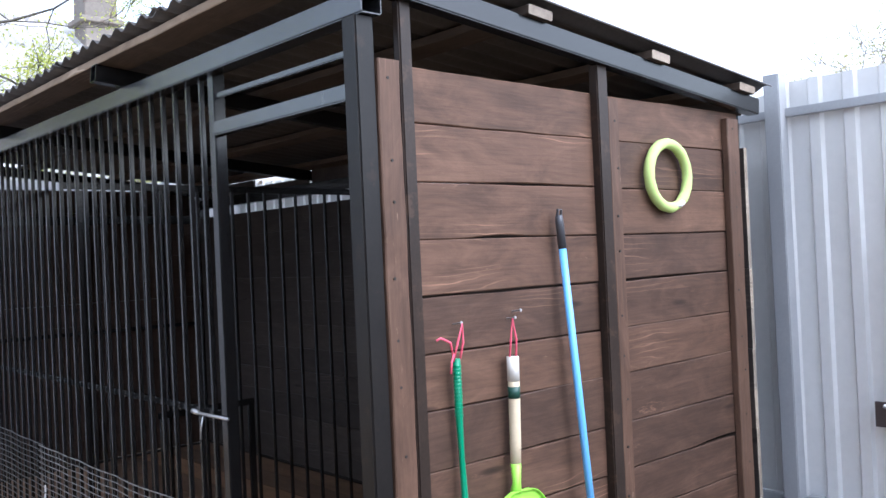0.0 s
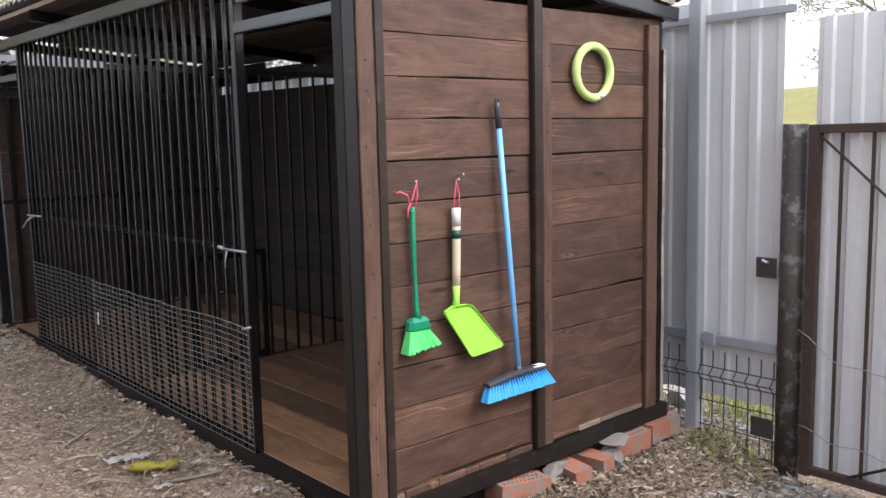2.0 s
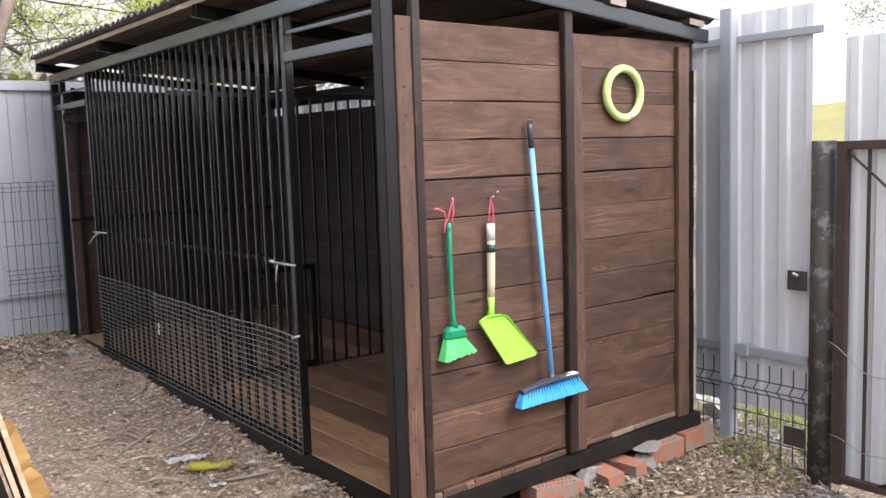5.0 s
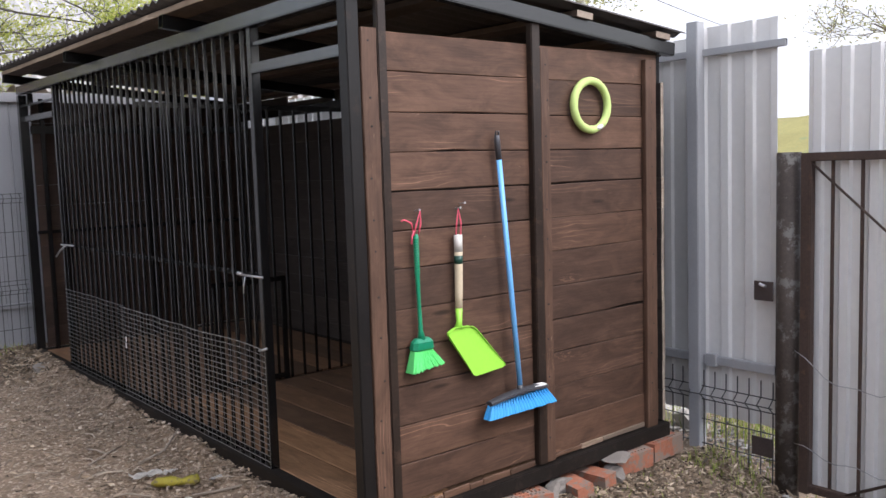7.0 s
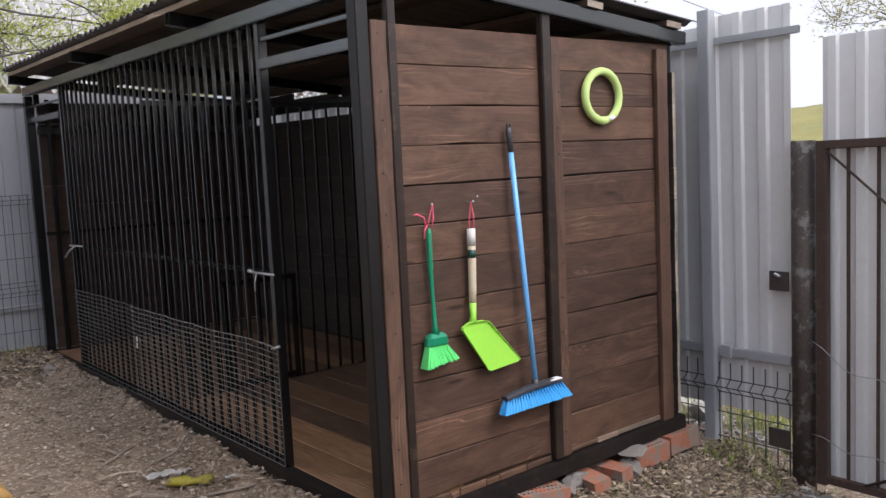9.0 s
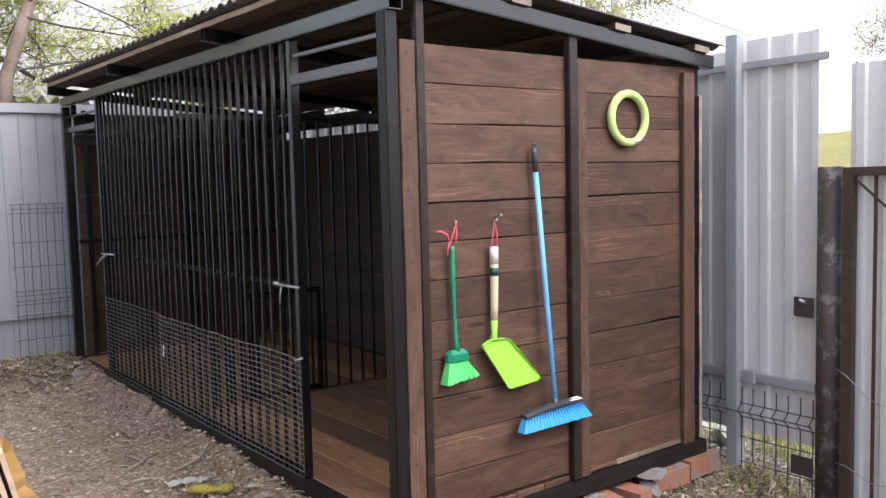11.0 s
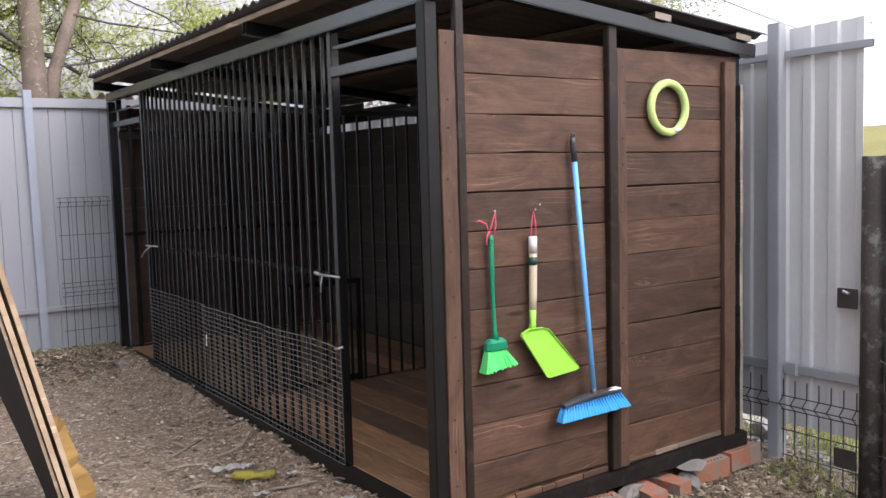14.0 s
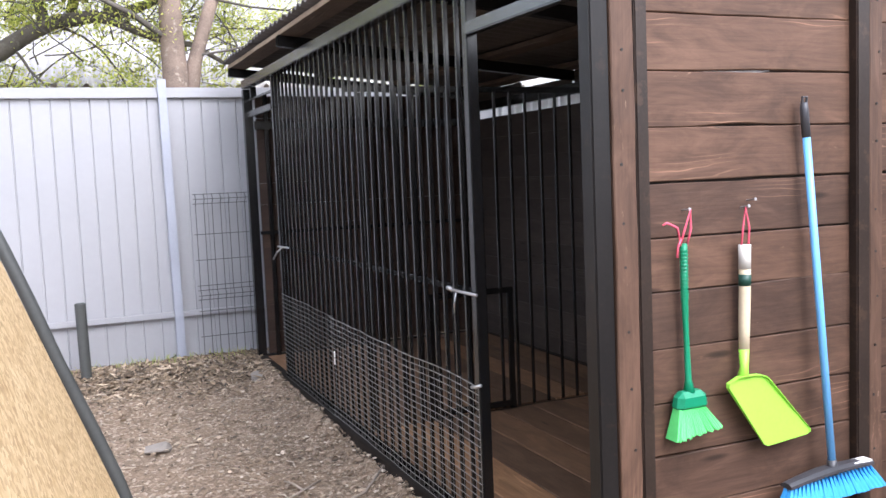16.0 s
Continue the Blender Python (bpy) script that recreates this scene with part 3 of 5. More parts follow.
def gate():
    p = thing("gate_post", Matrix.Translation((2.12, -0.47, -0.2)), "rusty round steel gate post with flaking paint", "post")
    bm = sweep(bmesh.new(), [(2.12, -0.475, -0.3), (2.12, -0.475, 0.6), (2.12, -0.475, 1.515)], 0.056, 18)
    part("pipe", bm, M_RUST, p, smooth=True)
    for z, w in ((0.80, 0.075), (0.02, 0.085)):
        part("hinge_plate", box(bmesh.new(), (2.075, -0.42, z), (2.085, -0.42 + w + 0.025, z + 0.095), 0.002), M_HINGE, p, "rusty welded plate with a bolt")
    bm = sweep(bmesh.new(), [(2.085, -0.38, 0.87), (2.06, -0.38, 0.875), (2.055, -0.36, 0.885)], 0.008, 8)
    part("bolt", bm, M_ZINC, p)
    x = 2.1
    g = thing("gate", Matrix.Translation((x, -1.8, -0.08)), "grey profiled sheet gate leaf on a rusty angle-iron frame", "gate")
    y0, y1 = -0.565, -2.6
    for i in range(2):
        part("gate_sheet", sheet_bm(1.03, 2.06, 0.131, 0.014, seed=40 + i, phase=0.777 - 0.10 * i), M_FENCE, g, m=pose(x + 0.035 + 0.002 * i, y0 + 0.01 - i * 1.02, -0.08, 0, 0, -90))
    tube("stile", (x, y0 - 0.015, -0.11), (x, y0 - 0.015, 1.51), 0.05, 0.045, g, M_DARKRUST, (1, 0, 0))
    tube("stile", (x, y1, -0.11), (x, y1, 1.51), 0.05, 0.045, g, M_DARKRUST, (1, 0, 0))
    tube("gate_rail", (x, y0, 1.49), (x, y1, 1.50), 0.04, 0.04, g, M_DARKRUST)
    tube("gate_rail", (x, y0, -0.085), (x, y1, -0.085), 0.04, 0.035, g, M_DARKRUST)
    for yy in (-0.693, -0.828, -0.961, -1.091, -1.222, -1.353, -1.485, -1.62, -1.75, -1.88, -2.01, -2.14, -2.27, -2.4):
        tube("upright", (x + 0.012, yy, -0.08), (x + 0.012, yy, 1.48), 0.014, 0.014, g, M_DARKRUST, (1, 0, 0))
    rod("brace", [(x - 0.01, y0 - 0.03, 1.47), (x - 0.01, -1.55, 0.62)], 0.006, M_DARKRUST, g)
    rod("brace", [(x - 0.01, -0.78, -0.07), (x - 0.01, -1.9, 0.52)], 0.007, M_DARKRUST, g)
    w = thing("tie_wire", Matrix.Translation((x - 0.03, -1, 0.4)), "thin loose steel wire hooked across the gate", "wire")
    for k, (za, sag) in enumerate(((0.55, 0.16), (0.10, 0.05))):
        pts = [(x - 0.035, -0.54 - 1.5 * t, za + 0.03 - sag * math.sin(math.pi * min(1, t * 2.2)) * (1 - t) - 0.1 * t + 0.012 * math.sin(t * 40)) for t in (i / 30 for i in range(31))]
        rod("wire_strand", pts, 0.0022, M_ZINC, w, sides=5)


fence_left()
fence_right()
gate()

# ---- the kennel ----
W, L = 1.80, 4.46           # outer width and length of the frame
Z0, Z1 = 0.105, 0.185       # base rail
SLOPE = 0.094               # roof fall towards the back
kennel = thing("dog_kennel", Matrix.Translation((0.9, 2.2, Z0)), "black steel and brown-stained board dog kennel with open doorways", "kennel")


def rafter_z(x, y):
    """Underside of the rafters."""
    return 2.166 - SLOPE * x + 0.006 * y


# base frame
tube("base_rail", (-0.01, -0.04, 0.145), (-0.01, L + 0.03, 0.15), 0.06, 0.08, kennel, M_STEELDUSTY)
tube("base_rail", (0.02, -0.015, 0.138), (1.775, -0.015, 0.156), 0.05, 0.068, kennel, M_STEELDUSTY)
tube("base_rail", (W - 0.03, 0.01, 0.15), (W - 0.03, L, 0.15), 0.05, 0.08, kennel, M_STEELDUSTY)
tube("base_rail", (0.02, L, 0.15), (W, L, 0.15), 0.05, 0.08, kennel, M_STEELDUSTY)
tube("base_rail", (0.02, 2.24, 0.145), (W - 0.05, 2.24, 0.145), 0.05, 0.06, kennel, M_STEELDUSTY)
# posts
tube("corner_post", (-0.022, 0.008, 0.09), (-0.022, 0.008, 2.105), 0.056, 0.056, kennel, M_CORNER, up=(1, 0, 0))
tube("corner_post", (-0.01, L, 0.19), (-0.01, L, 2.118), 0.062, 0.062, kennel, up=(1, 0, 0))
tube("corner_post", (1.772, 0.034, 0.12), (1.772, 0.034, rafter_z(1.772, 0)), 0.022, 0.05, kennel, up=(1, 0, 0))
tube("corner_post", (W - 0.02, L, 0.19), (W - 0.02, L, rafter_z(W, L)), 0.06, 0.06, kennel, up=(1, 0, 0))
tube("door_post", (0.005, 0.785, 0.18), (0.005, 0.785, 2.11), 0.04, 0.04, kennel, up=(1, 0, 0))
tube("door_post", (0.005, 3.665, 0.18), (0.005, 3.665, 2.12), 0.04, 0.04, kennel, up=(1, 0, 0))
# end-wall studs
tube("stud", (0.100, -0.014, 0.19), (0.100, -0.014, rafter_z(0.1, 0)), 0.040, 0.028, kennel, M_STEELBROWN, up=(0, -1, 0))
tube("stud", (0.886, -0.014, 0.19), (0.886, -0.014, rafter_z(0.886, 0)), 0.052, 0.034, kennel, M_STEELBROWN, up=(0, -1, 0))
# top beams and rafters
tube("top_beam", (-0.01, -0.035, 2.138), (-0.01, L + 0.03, 2.155), 0.062, 0.06, kennel, M_BEAM)
tube("top_beam", (W - 0.04, 0.03, 1.960), (W - 0.04, L, 1.970), 0.05, 0.07, kennel)
# added dark strips that block sky in the eave gap, where only darkness shows
for ya, yb, top in ((-0.003, 1.394, 2.086), (1.446, 2.75, 2.086), (2.752, 2.904, 2.086), (2.956, 3.62, 2.040), (3.622, 4.404, 2.086)):
    part("eave_board", box(bmesh.new(), (W - 0.043, ya, 1.9955), (W - 0.025, yb, top), 0.002), M_STAINSHADE, kennel)
for y in (-0.028, 1.42, 2.93, 4.43):
    tube("rafter", (-0.135, y, rafter_z(-0.135, y) + 0.031), (1.815, y, rafter_z(1.815, y) + 0.031), 0.05, 0.062, kennel)
# door heads
for ya, yb in ((0.02, 0.765), (3.685, L - 0.03)):
    tube("door_head", (0.0, ya, 1.935), (0.0, yb, 1.94), 0.04, 0.042, kennel, M_BEAM)
    tube("head_bar", (0.0, ya, 2.035), (0.0, yb, 2.042), 0.016, 0.016, kennel, M_BEAM)
tube("post_stub", (0.0, L - 0.17, 2.045), (0.0, L - 0.17, 2.12), 0.04, 0.04, kennel, up=(1, 0, 0))
# barred front
for i in range(30):
    y = 0.875 + 0.0945 * i
    b = adopt(new("bar", tube_mesh("bar", 1.95, 0.015, 0.015, 0.002, M_BAR)), kennel, along((0.0, y, 0.18), (0.0, y, 2.13), (1, 0, 0)))
tube("mid_rail", (0.02, 0.79, 1.045), (0.02, 3.66, 1.035), 0.02, 0.022, kennel, M_BAR)
tube("mid_rail", (0.02, 0.79, 0.20), (0.02, 3.66, 0.20), 0.02, 0.025, kennel, M_BAR)
for y, near in ((0.80, True), (3.66, False)):
    if near:
        bm = sweep(bmesh.new(), [(-0.022, y - 0.05, 1.046), (-0.026, y + 0.05, 1.046), (-0.028, y + 0.165, 1.046)], 0.0055, 8)
        sweep(bm, [(-0.028, y + 0.135, 1.046), (-0.034, y + 0.15, 1.052), (-0.030, y + 0.17, 1.050)], 0.008, 8)
        sweep(bm, [(-0.030, y + 0.10, 1.04), (-0.036, y + 0.105, 1.0), (-0.034, y + 0.113, 0.965)], 0.0030, 8)
    else:
        bm = sweep(bmesh.new(), [(-0.022, y - 0.25, 1.045), (-0.026, y - 0.1, 1.042), (-0.028, y + 0.0, 1.04)], 0.006, 8)
        sweep(bm, [(-0.026, y - 0.10, 1.04), (-0.038, y + 0.0, 1.0), (-0.045, y + 0.075, 0.955)], 0.006, 8)
    part("latch_bolt", bm, M_ZINC, kennel, "bright zinc-plated bolt", smooth=True)

# welded wire panels on the lower front
def wire_panel(ya, yb, z0, z1, x, sag, seed, mat_=None):
    bm = bmesh.new()
    rnd = random.Random(seed)
    n = int((z1 - z0) / 0.0262)
    ys = np.linspace(ya, yb, 15)
    wob = [rnd.uniform(-0.003, 0.003) for _ in ys]
    bulge = lambda y: sag * math.exp(-((y - 1.05) / 0.18) ** 2)
    for i in range(n + 1):
        f = i / n
        sweep(bm, [(x - 0.002 + w * 0.7, y, z0 + (z1 - z0) * f + (w * 0.8 + bulge(y)) * f) for y, w in zip(ys, wob)], 0.0016 if i < n else 0.0021, 4)
    for y in np.arange(ya, yb + 0.001, 0.05):
        sweep(bm, [(x, y, z0), (x + rnd.uniform(-0.003, 0.003), y, z1 + bulge(y))], 0.0007, 4)
    return part("wire_mesh", bm, mat_ or M_WIRE, kennel, "thin galvanised wire mesh wired to the bars")


wire_panel(0.775, 2.60, 0.165, 0.722, -0.015, 0.009, 3)
wire_panel(2.52, 3.66, 0.165, 0.735, -0.019, 0.0, 4, M_WIREDARK)
for y, z in ((2.50, 0.538), (2.505, 0.498)):
    part("mesh_clip", box(bmesh.new(), (-0.028, y - 0.006, z - 0.017), (-0.022, y + 0.006, z + 0.017), 0.003), M_WHITE, kennel, "white plastic cable-tie end")
rod("tie", [(-0.03, 0.80, 0.72), (-0.032, 0.77, 0.725), (-0.02, 0.745, 0.735)], 0.006, M_ZINC, kennel)

# board walls
SEAMS = [2.002, 1.859, 1.707, 1.560, 1.412, 1.262, 1.118, 0.962, 0.812, 0.664, 0.512, 0.360, 0.207]


def wall_board(p0, p1, za, zb, face, seed, ends=None, mat_=None, t=0.022):
    rnd = random.Random(seed * 31 + 7)
    tilt = rnd.uniform(-0.0025, 0.0025)
    w = abs(za - zb) - rnd.choice((0.0010, 0.0014, 0.0022, 0.0040, 0.0055))
    zc = (za + zb) / 2
    back = Vector(face) * -(t / 2) + Vector(face) * rnd.uniform(-0.002, 0.002)
    return plank("wall_board", Vector((*p0, zc - tilt)) + back, Vector((*p1, zc + tilt)) + back, w, t, kennel, mat_ or M_STAIN, face, ends=ends, seed=seed)


def chip(board, xa, xb, depth):
    """Wear the lower edge of a board away between two points of its length."""
    for v in board.data.vertices:
        if v.co.y < 0 and xa < v.co.x < xb:
            v.co.y += depth * math.sin(math.pi * (v.co.x - xa) / (xb - xa)) ** 0.7


for i, (a, b) in enumerate(zip(SEAMS, SEAMS[1:])):
    left = wall_board((0.082, 0.0), (0.905, 0.0), a, b, (0, -1, 0), i)
    right = wall_board((0.910, 0.0), (1.735, 0.0), a - 0.002, b - 0.002, (0, -1, 0), 40 + i)
    if i == 1:
        chip(left, 0.2, 0.85, 0.003)
    elif i == 2:
        chip(left, 0.26, 0.46, 0.006)
    elif i == 3:
        chip(left, 0.0, 0.85, 0.003)
        chip(right, 0.0, 0.75, 0.003)
    elif i == 7:
        chip(right, 0.44, 0.80, 0.009)
    elif i == 11:
        chip(left, 0.12, 0.84, 0.008)
# torn filler strips above the base rail
for i, (xa, xb, z, h) in enumerate(((0.125, 0.165, 0.182, 0.022), (0.17, 0.285, 0.186, 0.030), (0.29, 0.33, 0.184, 0.022), (0.335, 0.47, 0.189, 0.032), (0.475, 0.545, 0.188, 0.022), (0.55, 0.70, 0.191, 0.028), (0.705, 0.85, 0.193, 0.024), (0.98, 1.15, 0.199, 0.014), (1.155, 1.30, 0.200, 0.024), (1.305, 1.61, 0.203, 0.020))):
    plank("filler_strip", (xa, -0.006, z), (xb, -0.006, z + 0.003), h, 0.012, kennel, M_FILLER if i in (0, 8, 9) else M_BATTEN, (0, -1, 0), seed=i)
def nail_head():
    if "nail" not in MESHES:
        MESHES["nail"] = finish("nail", sweep(bmesh.new(), [(0, 0, 0), (0, -0.0045, 0)], 0.0042, 6), M_NAIL)
    return MESHES["nail"]


# upright battens with nails
for xa, xb, z1 in ((0.008, 0.078, 2.006), (0.914, 0.968, 1.985), (1.622, 1.700, 1.972)):
    b = plank("batten", ((xa + xb) / 2, -0.014, 0.19), ((xa + xb) / 2, -0.014, z1), xb - xa, 0.026, kennel, M_BATTEN, (0, -1, 0), seed=int(xa * 100))
    rnd = random.Random(int(xa * 1000))
    for zi in np.arange(0.28, z1, 0.15):
        xo = rnd.uniform(-0.012, 0.012)
        adopt(new("nail", nail_head()), b, Matrix.Translation(((xa + xb) / 2 + xo, -0.024, zi + rnd.uniform(-0.03, 0.03))))
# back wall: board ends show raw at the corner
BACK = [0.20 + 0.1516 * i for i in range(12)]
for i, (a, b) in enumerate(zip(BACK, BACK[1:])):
    wall_board((1.748, -0.018), (1.748, 2.235), a, b + 0.005, (-1, 0, 0), 80 + i, M_ENDS, M_STAINSHADE)
    wall_board((1.748, 2.245), (1.748, L - 0.03), a, b + 0.005, (-1, 0, 0), 100 + i, M_ENDS, M_STAINSHADE)
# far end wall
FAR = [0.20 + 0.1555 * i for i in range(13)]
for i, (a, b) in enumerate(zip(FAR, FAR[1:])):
    wall_board((0.04, L - 0.03), (1.72, L - 0.03), a, b + 0.004, (0, -1, 0), 130 + i, None, M_STAINDIM)
for x in (0.10, 0.89):
    tube("stud", (x, L - 0.07, 0.19), (x, L - 0.07, 2.09), 0.03, 0.03, kennel, up=(0, -1, 0))
tube("end_rail", (0.02, L - 0.068, 1.09), (1.7, L - 0.068, 1.09), 0.025, 0.025, kennel)
tube("end_rail", (0.02, L - 0.068, 1.86), (1.7, L - 0.068, 1.86), 0.025, 0.06, kennel)
# floor planks
xs = 0.022
i = 0
while xs < 1.72:
    w = (0.196, 0.188, 0.194, 0.191)[i % 4]
    # plank tones vary; deeper planks and far bay also have interior shade painted in
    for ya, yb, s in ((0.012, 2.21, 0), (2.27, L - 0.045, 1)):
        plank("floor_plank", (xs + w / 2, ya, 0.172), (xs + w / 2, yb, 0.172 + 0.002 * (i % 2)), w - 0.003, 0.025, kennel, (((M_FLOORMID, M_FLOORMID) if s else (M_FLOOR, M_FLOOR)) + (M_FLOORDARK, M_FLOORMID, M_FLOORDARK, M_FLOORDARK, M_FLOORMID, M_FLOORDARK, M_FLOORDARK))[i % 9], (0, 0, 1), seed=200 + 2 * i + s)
    xs += w
    i += 1
# inner partition of bars with a hatch
PY = 2.24
part_rail = tube("partition_rail", (0.02, PY, 1.895), (W - 0.06, PY, 1.885), 0.03, 0.03, kennel)
for i in range(18):
    x = 0.095 + 0.0925 * i
    z0 = 0.186
    adopt(new("bar", tube_mesh("bar", 1.69, 0.015, 0.015, 0.002, M_BAR)), kennel, along((x, PY, z0), (x, PY, z0 + 1.69), (1, 0, 0)))
for xa, xb in ((0.42, 0.42), (0.875, 0.875)):
    tube("hatch_post", (xa, PY - 0.025, 0.19), (xa, PY - 0.025, 0.84), 0.03, 0.025, kennel, up=(0, -1, 0))
tube("hatch_rail", (0.40, PY - 0.025, 0.83), (0.89, PY - 0.025, 0.83), 0.025, 0.03, kennel)
tube("hatch_rail", (0.40, PY - 0.025, 0.215), (0.89, PY - 0.025, 0.215), 0.025, 0.03, kennel)
# roof battens; the outermost keeps a pale weathered edge
for xc, w in ((-0.068, 0.115), (0.565, 0.10), (1.150, 0.10), (1.70, 0.11)):
    z = lambda y: rafter_z(xc, y) + 0.062 + 0.014
    outer = xc < 0
    plank("roof_batten", (xc, -0.072, z(-0.07)), (xc, 4.50, z(4.5)), w, 0.028, kennel, M_ROOFWOOD, (SLOPE, 0, 1), ends=M_OLDWOOD if outer else M_ENDS, seed=int(xc * 100) + 300, edge=outer)


def roof_sheet(ya, yb, lift):
    """Corrugated sheet: waves follow each other along y, furrows fall along x."""
    bm = bmesh.new()
    pts = profile_points(yb - ya, 0.0975, 0.021, "wave")
    xs_ = [-0.160, 0.3, 0.8, 1.35, 1.86]
    grids = []
    for off in (0.0, 0.005):
        g = [[bm.verts.new((x + 0.004 * math.sin(9 * d), ya + d, rafter_z(x, ya + d) + 0.062 + 0.045 + h + lift + off)) for d, h in pts] for x in xs_]
        for a, b in zip(g, g[1:]):
            for k in range(len(pts) - 1):
                bm.faces.new((a[k], b[k], b[k + 1], a[k + 1]))
        grids.append(g)
    f, h = grids
    for r in (0, -1):
        for k in range(len(pts) - 1):
            bm.faces.new((f[r][k], f[r][k + 1], h[r][k + 1], h[r][k]))
    for k in (0, -1):
        for r in range(len(xs_) - 1):
            bm.faces.new((f[r][k], f[r + 1][k], h[r + 1][k], h[r][k]))
    part("roof_sheet", bm, M_ROOFDARK, kennel, smooth=True)


for i in range(5):
    roof_sheet(-0.085 + i * 0.91, -0.085 + i * 0.91 + 0.975, 0.0055 * (i % 2))


# ---- things hung on the end wall ----
def hung_nail(x, z, y=-0.03):
    n = thing("nail", Matrix.Translation((x, 0, z)), "steel nail driven into the stained wall boards", "nail", "wall nails")
    bm = sweep(bmesh.new(), [(x, 0.004, z), (x, y, z + 0.004)], 0.002, 6)
    sweep(bm, [(x, y, z + 0.004), (x, y - 0.002, z + 0.0043)], 0.0045, 8)
    part("shank", bm, M_ZINC, n)


hung_nail(0.243, 1.336)
hung_nail(0.447, 1.334)
hung_nail(0.470, 1.352)
hung_nail(1.232, 1.868)


def fan_bristles(name, parent, mat_, top, bottom, tufts, thick, pinch=0.35, meet=0.4, seed=1, rag=0.004):
    """Row of flat tufts, narrow at the top edge and merging further down; edges given as point pairs."""
    bm = bmesh.new()
    rnd = random.Random(seed)
    (ta, tb), (ba, bb) = [tuple(Vector(p) for p in e) for e in (top, bottom)]
    for i in range(tufts):
        f = (i + 0.5) / tufts
        a, b = ta.lerp(tb, f), ba.lerp(bb, f)
        wa, wb = (tb - ta).length / tufts / 2, (bb - ba).length / tufts / 2
        d = (bb - ba).normalized()
        b = b + Vector((0, rnd.uniform(-0.002, 0.002), rnd.uniform(-rag, rag)))
        tilt = rnd.uniform(-rag, rag) * 0.8
        rings = []
        for u, k in ((0.0, pinch), (meet, 1.0), (1.0, 1.04)):
            p = a.lerp(b, u)
            w = (wa * (1 - u) + wb * u) * k
            h = thick * (0.7 + 0.5 * u)
            up = Vector((0, 0, tilt if u == 1.0 else 0))
            rings.append([bm.verts.new(p + q) for q in (d * -w + Vector((0, -h, 0)) - up, Vector((0, -h - 0.0015, 0)), d * w + Vector((0, -h, 0)) + up, d * w + Vector((0, h, 0)) + up, d * -w + Vector((0, h, 0)) - up)])
        for r0, r1 in zip(rings, rings[1:]):
            for k in range(5):
                bm.faces.new((r0[k], r0[(k + 1) % 5], r1[(k + 1) % 5], r1[k]))
        bm.faces.new(rings[0][::-1])
        bm.faces.new(rings[-1])
    return part(name, bm, mat_, parent)


def cord_loop(parent, top, left, right, tail=False):
    t, l, r = Vector(top), Vector(left), Vector(right)
    y = Vector((0, -0.006, 0))
    rod("cord", [l, l.lerp(t, 0.5) + Vector((-0.004, 0, 0)) + y, t + y + Vector((0, 0, 0.003)), r.lerp(t, 0.5) + Vector((0.005, 0, 0)) + y, r], 0.0032, M_CORD, parent, "pink cord loop", 6)
    if tail:
        rod("cord", [l + Vector((0, 0, 0.01)), l + Vector((-0.015, -0.008, 0.05)), l + Vector((-0.05, -0.01, 0.065)), l + Vector((-0.062, -0.008, 0.06))], 0.003, M_CORD, parent, "pink cord loop", 6)
        rod("cord", [l + Vector((0.0, -0.004, 0.02)), l + Vector((-0.012, -0.006, 0.0)), l + Vector((-0.016, -0.006, -0.03))], 0.003, M_CORD, parent, "pink cord loop", 6)


def hand_brush():
    b = thing("hand_brush", Matrix.Translation((0.23, -0.03, 0.74)), "green plastic hand brush hanging by a pink cord", "brush")
    rod("handle", [(0.225, -0.026, 1.249), (0.225, -0.026, 1.10), (0.228, -0.026, 1.0), (0.231, -0.028, 0.88), (0.232, -0.03, 0.84)], [0.0098, 0.0098, 0.0075, 0.009, 0.018], M_GREEN, b, sides=12)
    for i in range(14):
        z = 1.232 - i * 0.0098
        bm = sweep(bmesh.new(), [(0.225, -0.026, z), (0.225, -0.026, z - 0.005)], 0.0112, 12)
        part("grip_rib", bm, M_GREEN, b)
    bm = box(bmesh.new(), (0.182, -0.055, 0.796), (0.282, -0.008, 0.850), 0.014)
    for v in bm.verts:
        k = (v.co.z - 0.796) / 0.054
        v.co.x = 0.232 + (v.co.x - 0.232) * (1.06 - 0.22 * k * k)
    part("head", bm, M_GREEN, b)
    fan_bristles("bristles", b, M_BRISTLE, ((0.186, -0.032, 0.805), (0.272, -0.032, 0.805)), ((0.166, -0.034, 0.722), (0.322, -0.034, 0.742)), 30, 0.020, 1.0, 0.3, 5, 0.004)
    cord_loop(b, (0.243, -0.028, 1.334), (0.214, -0.026, 1.243), (0.236, -0.026, 1.243), True)


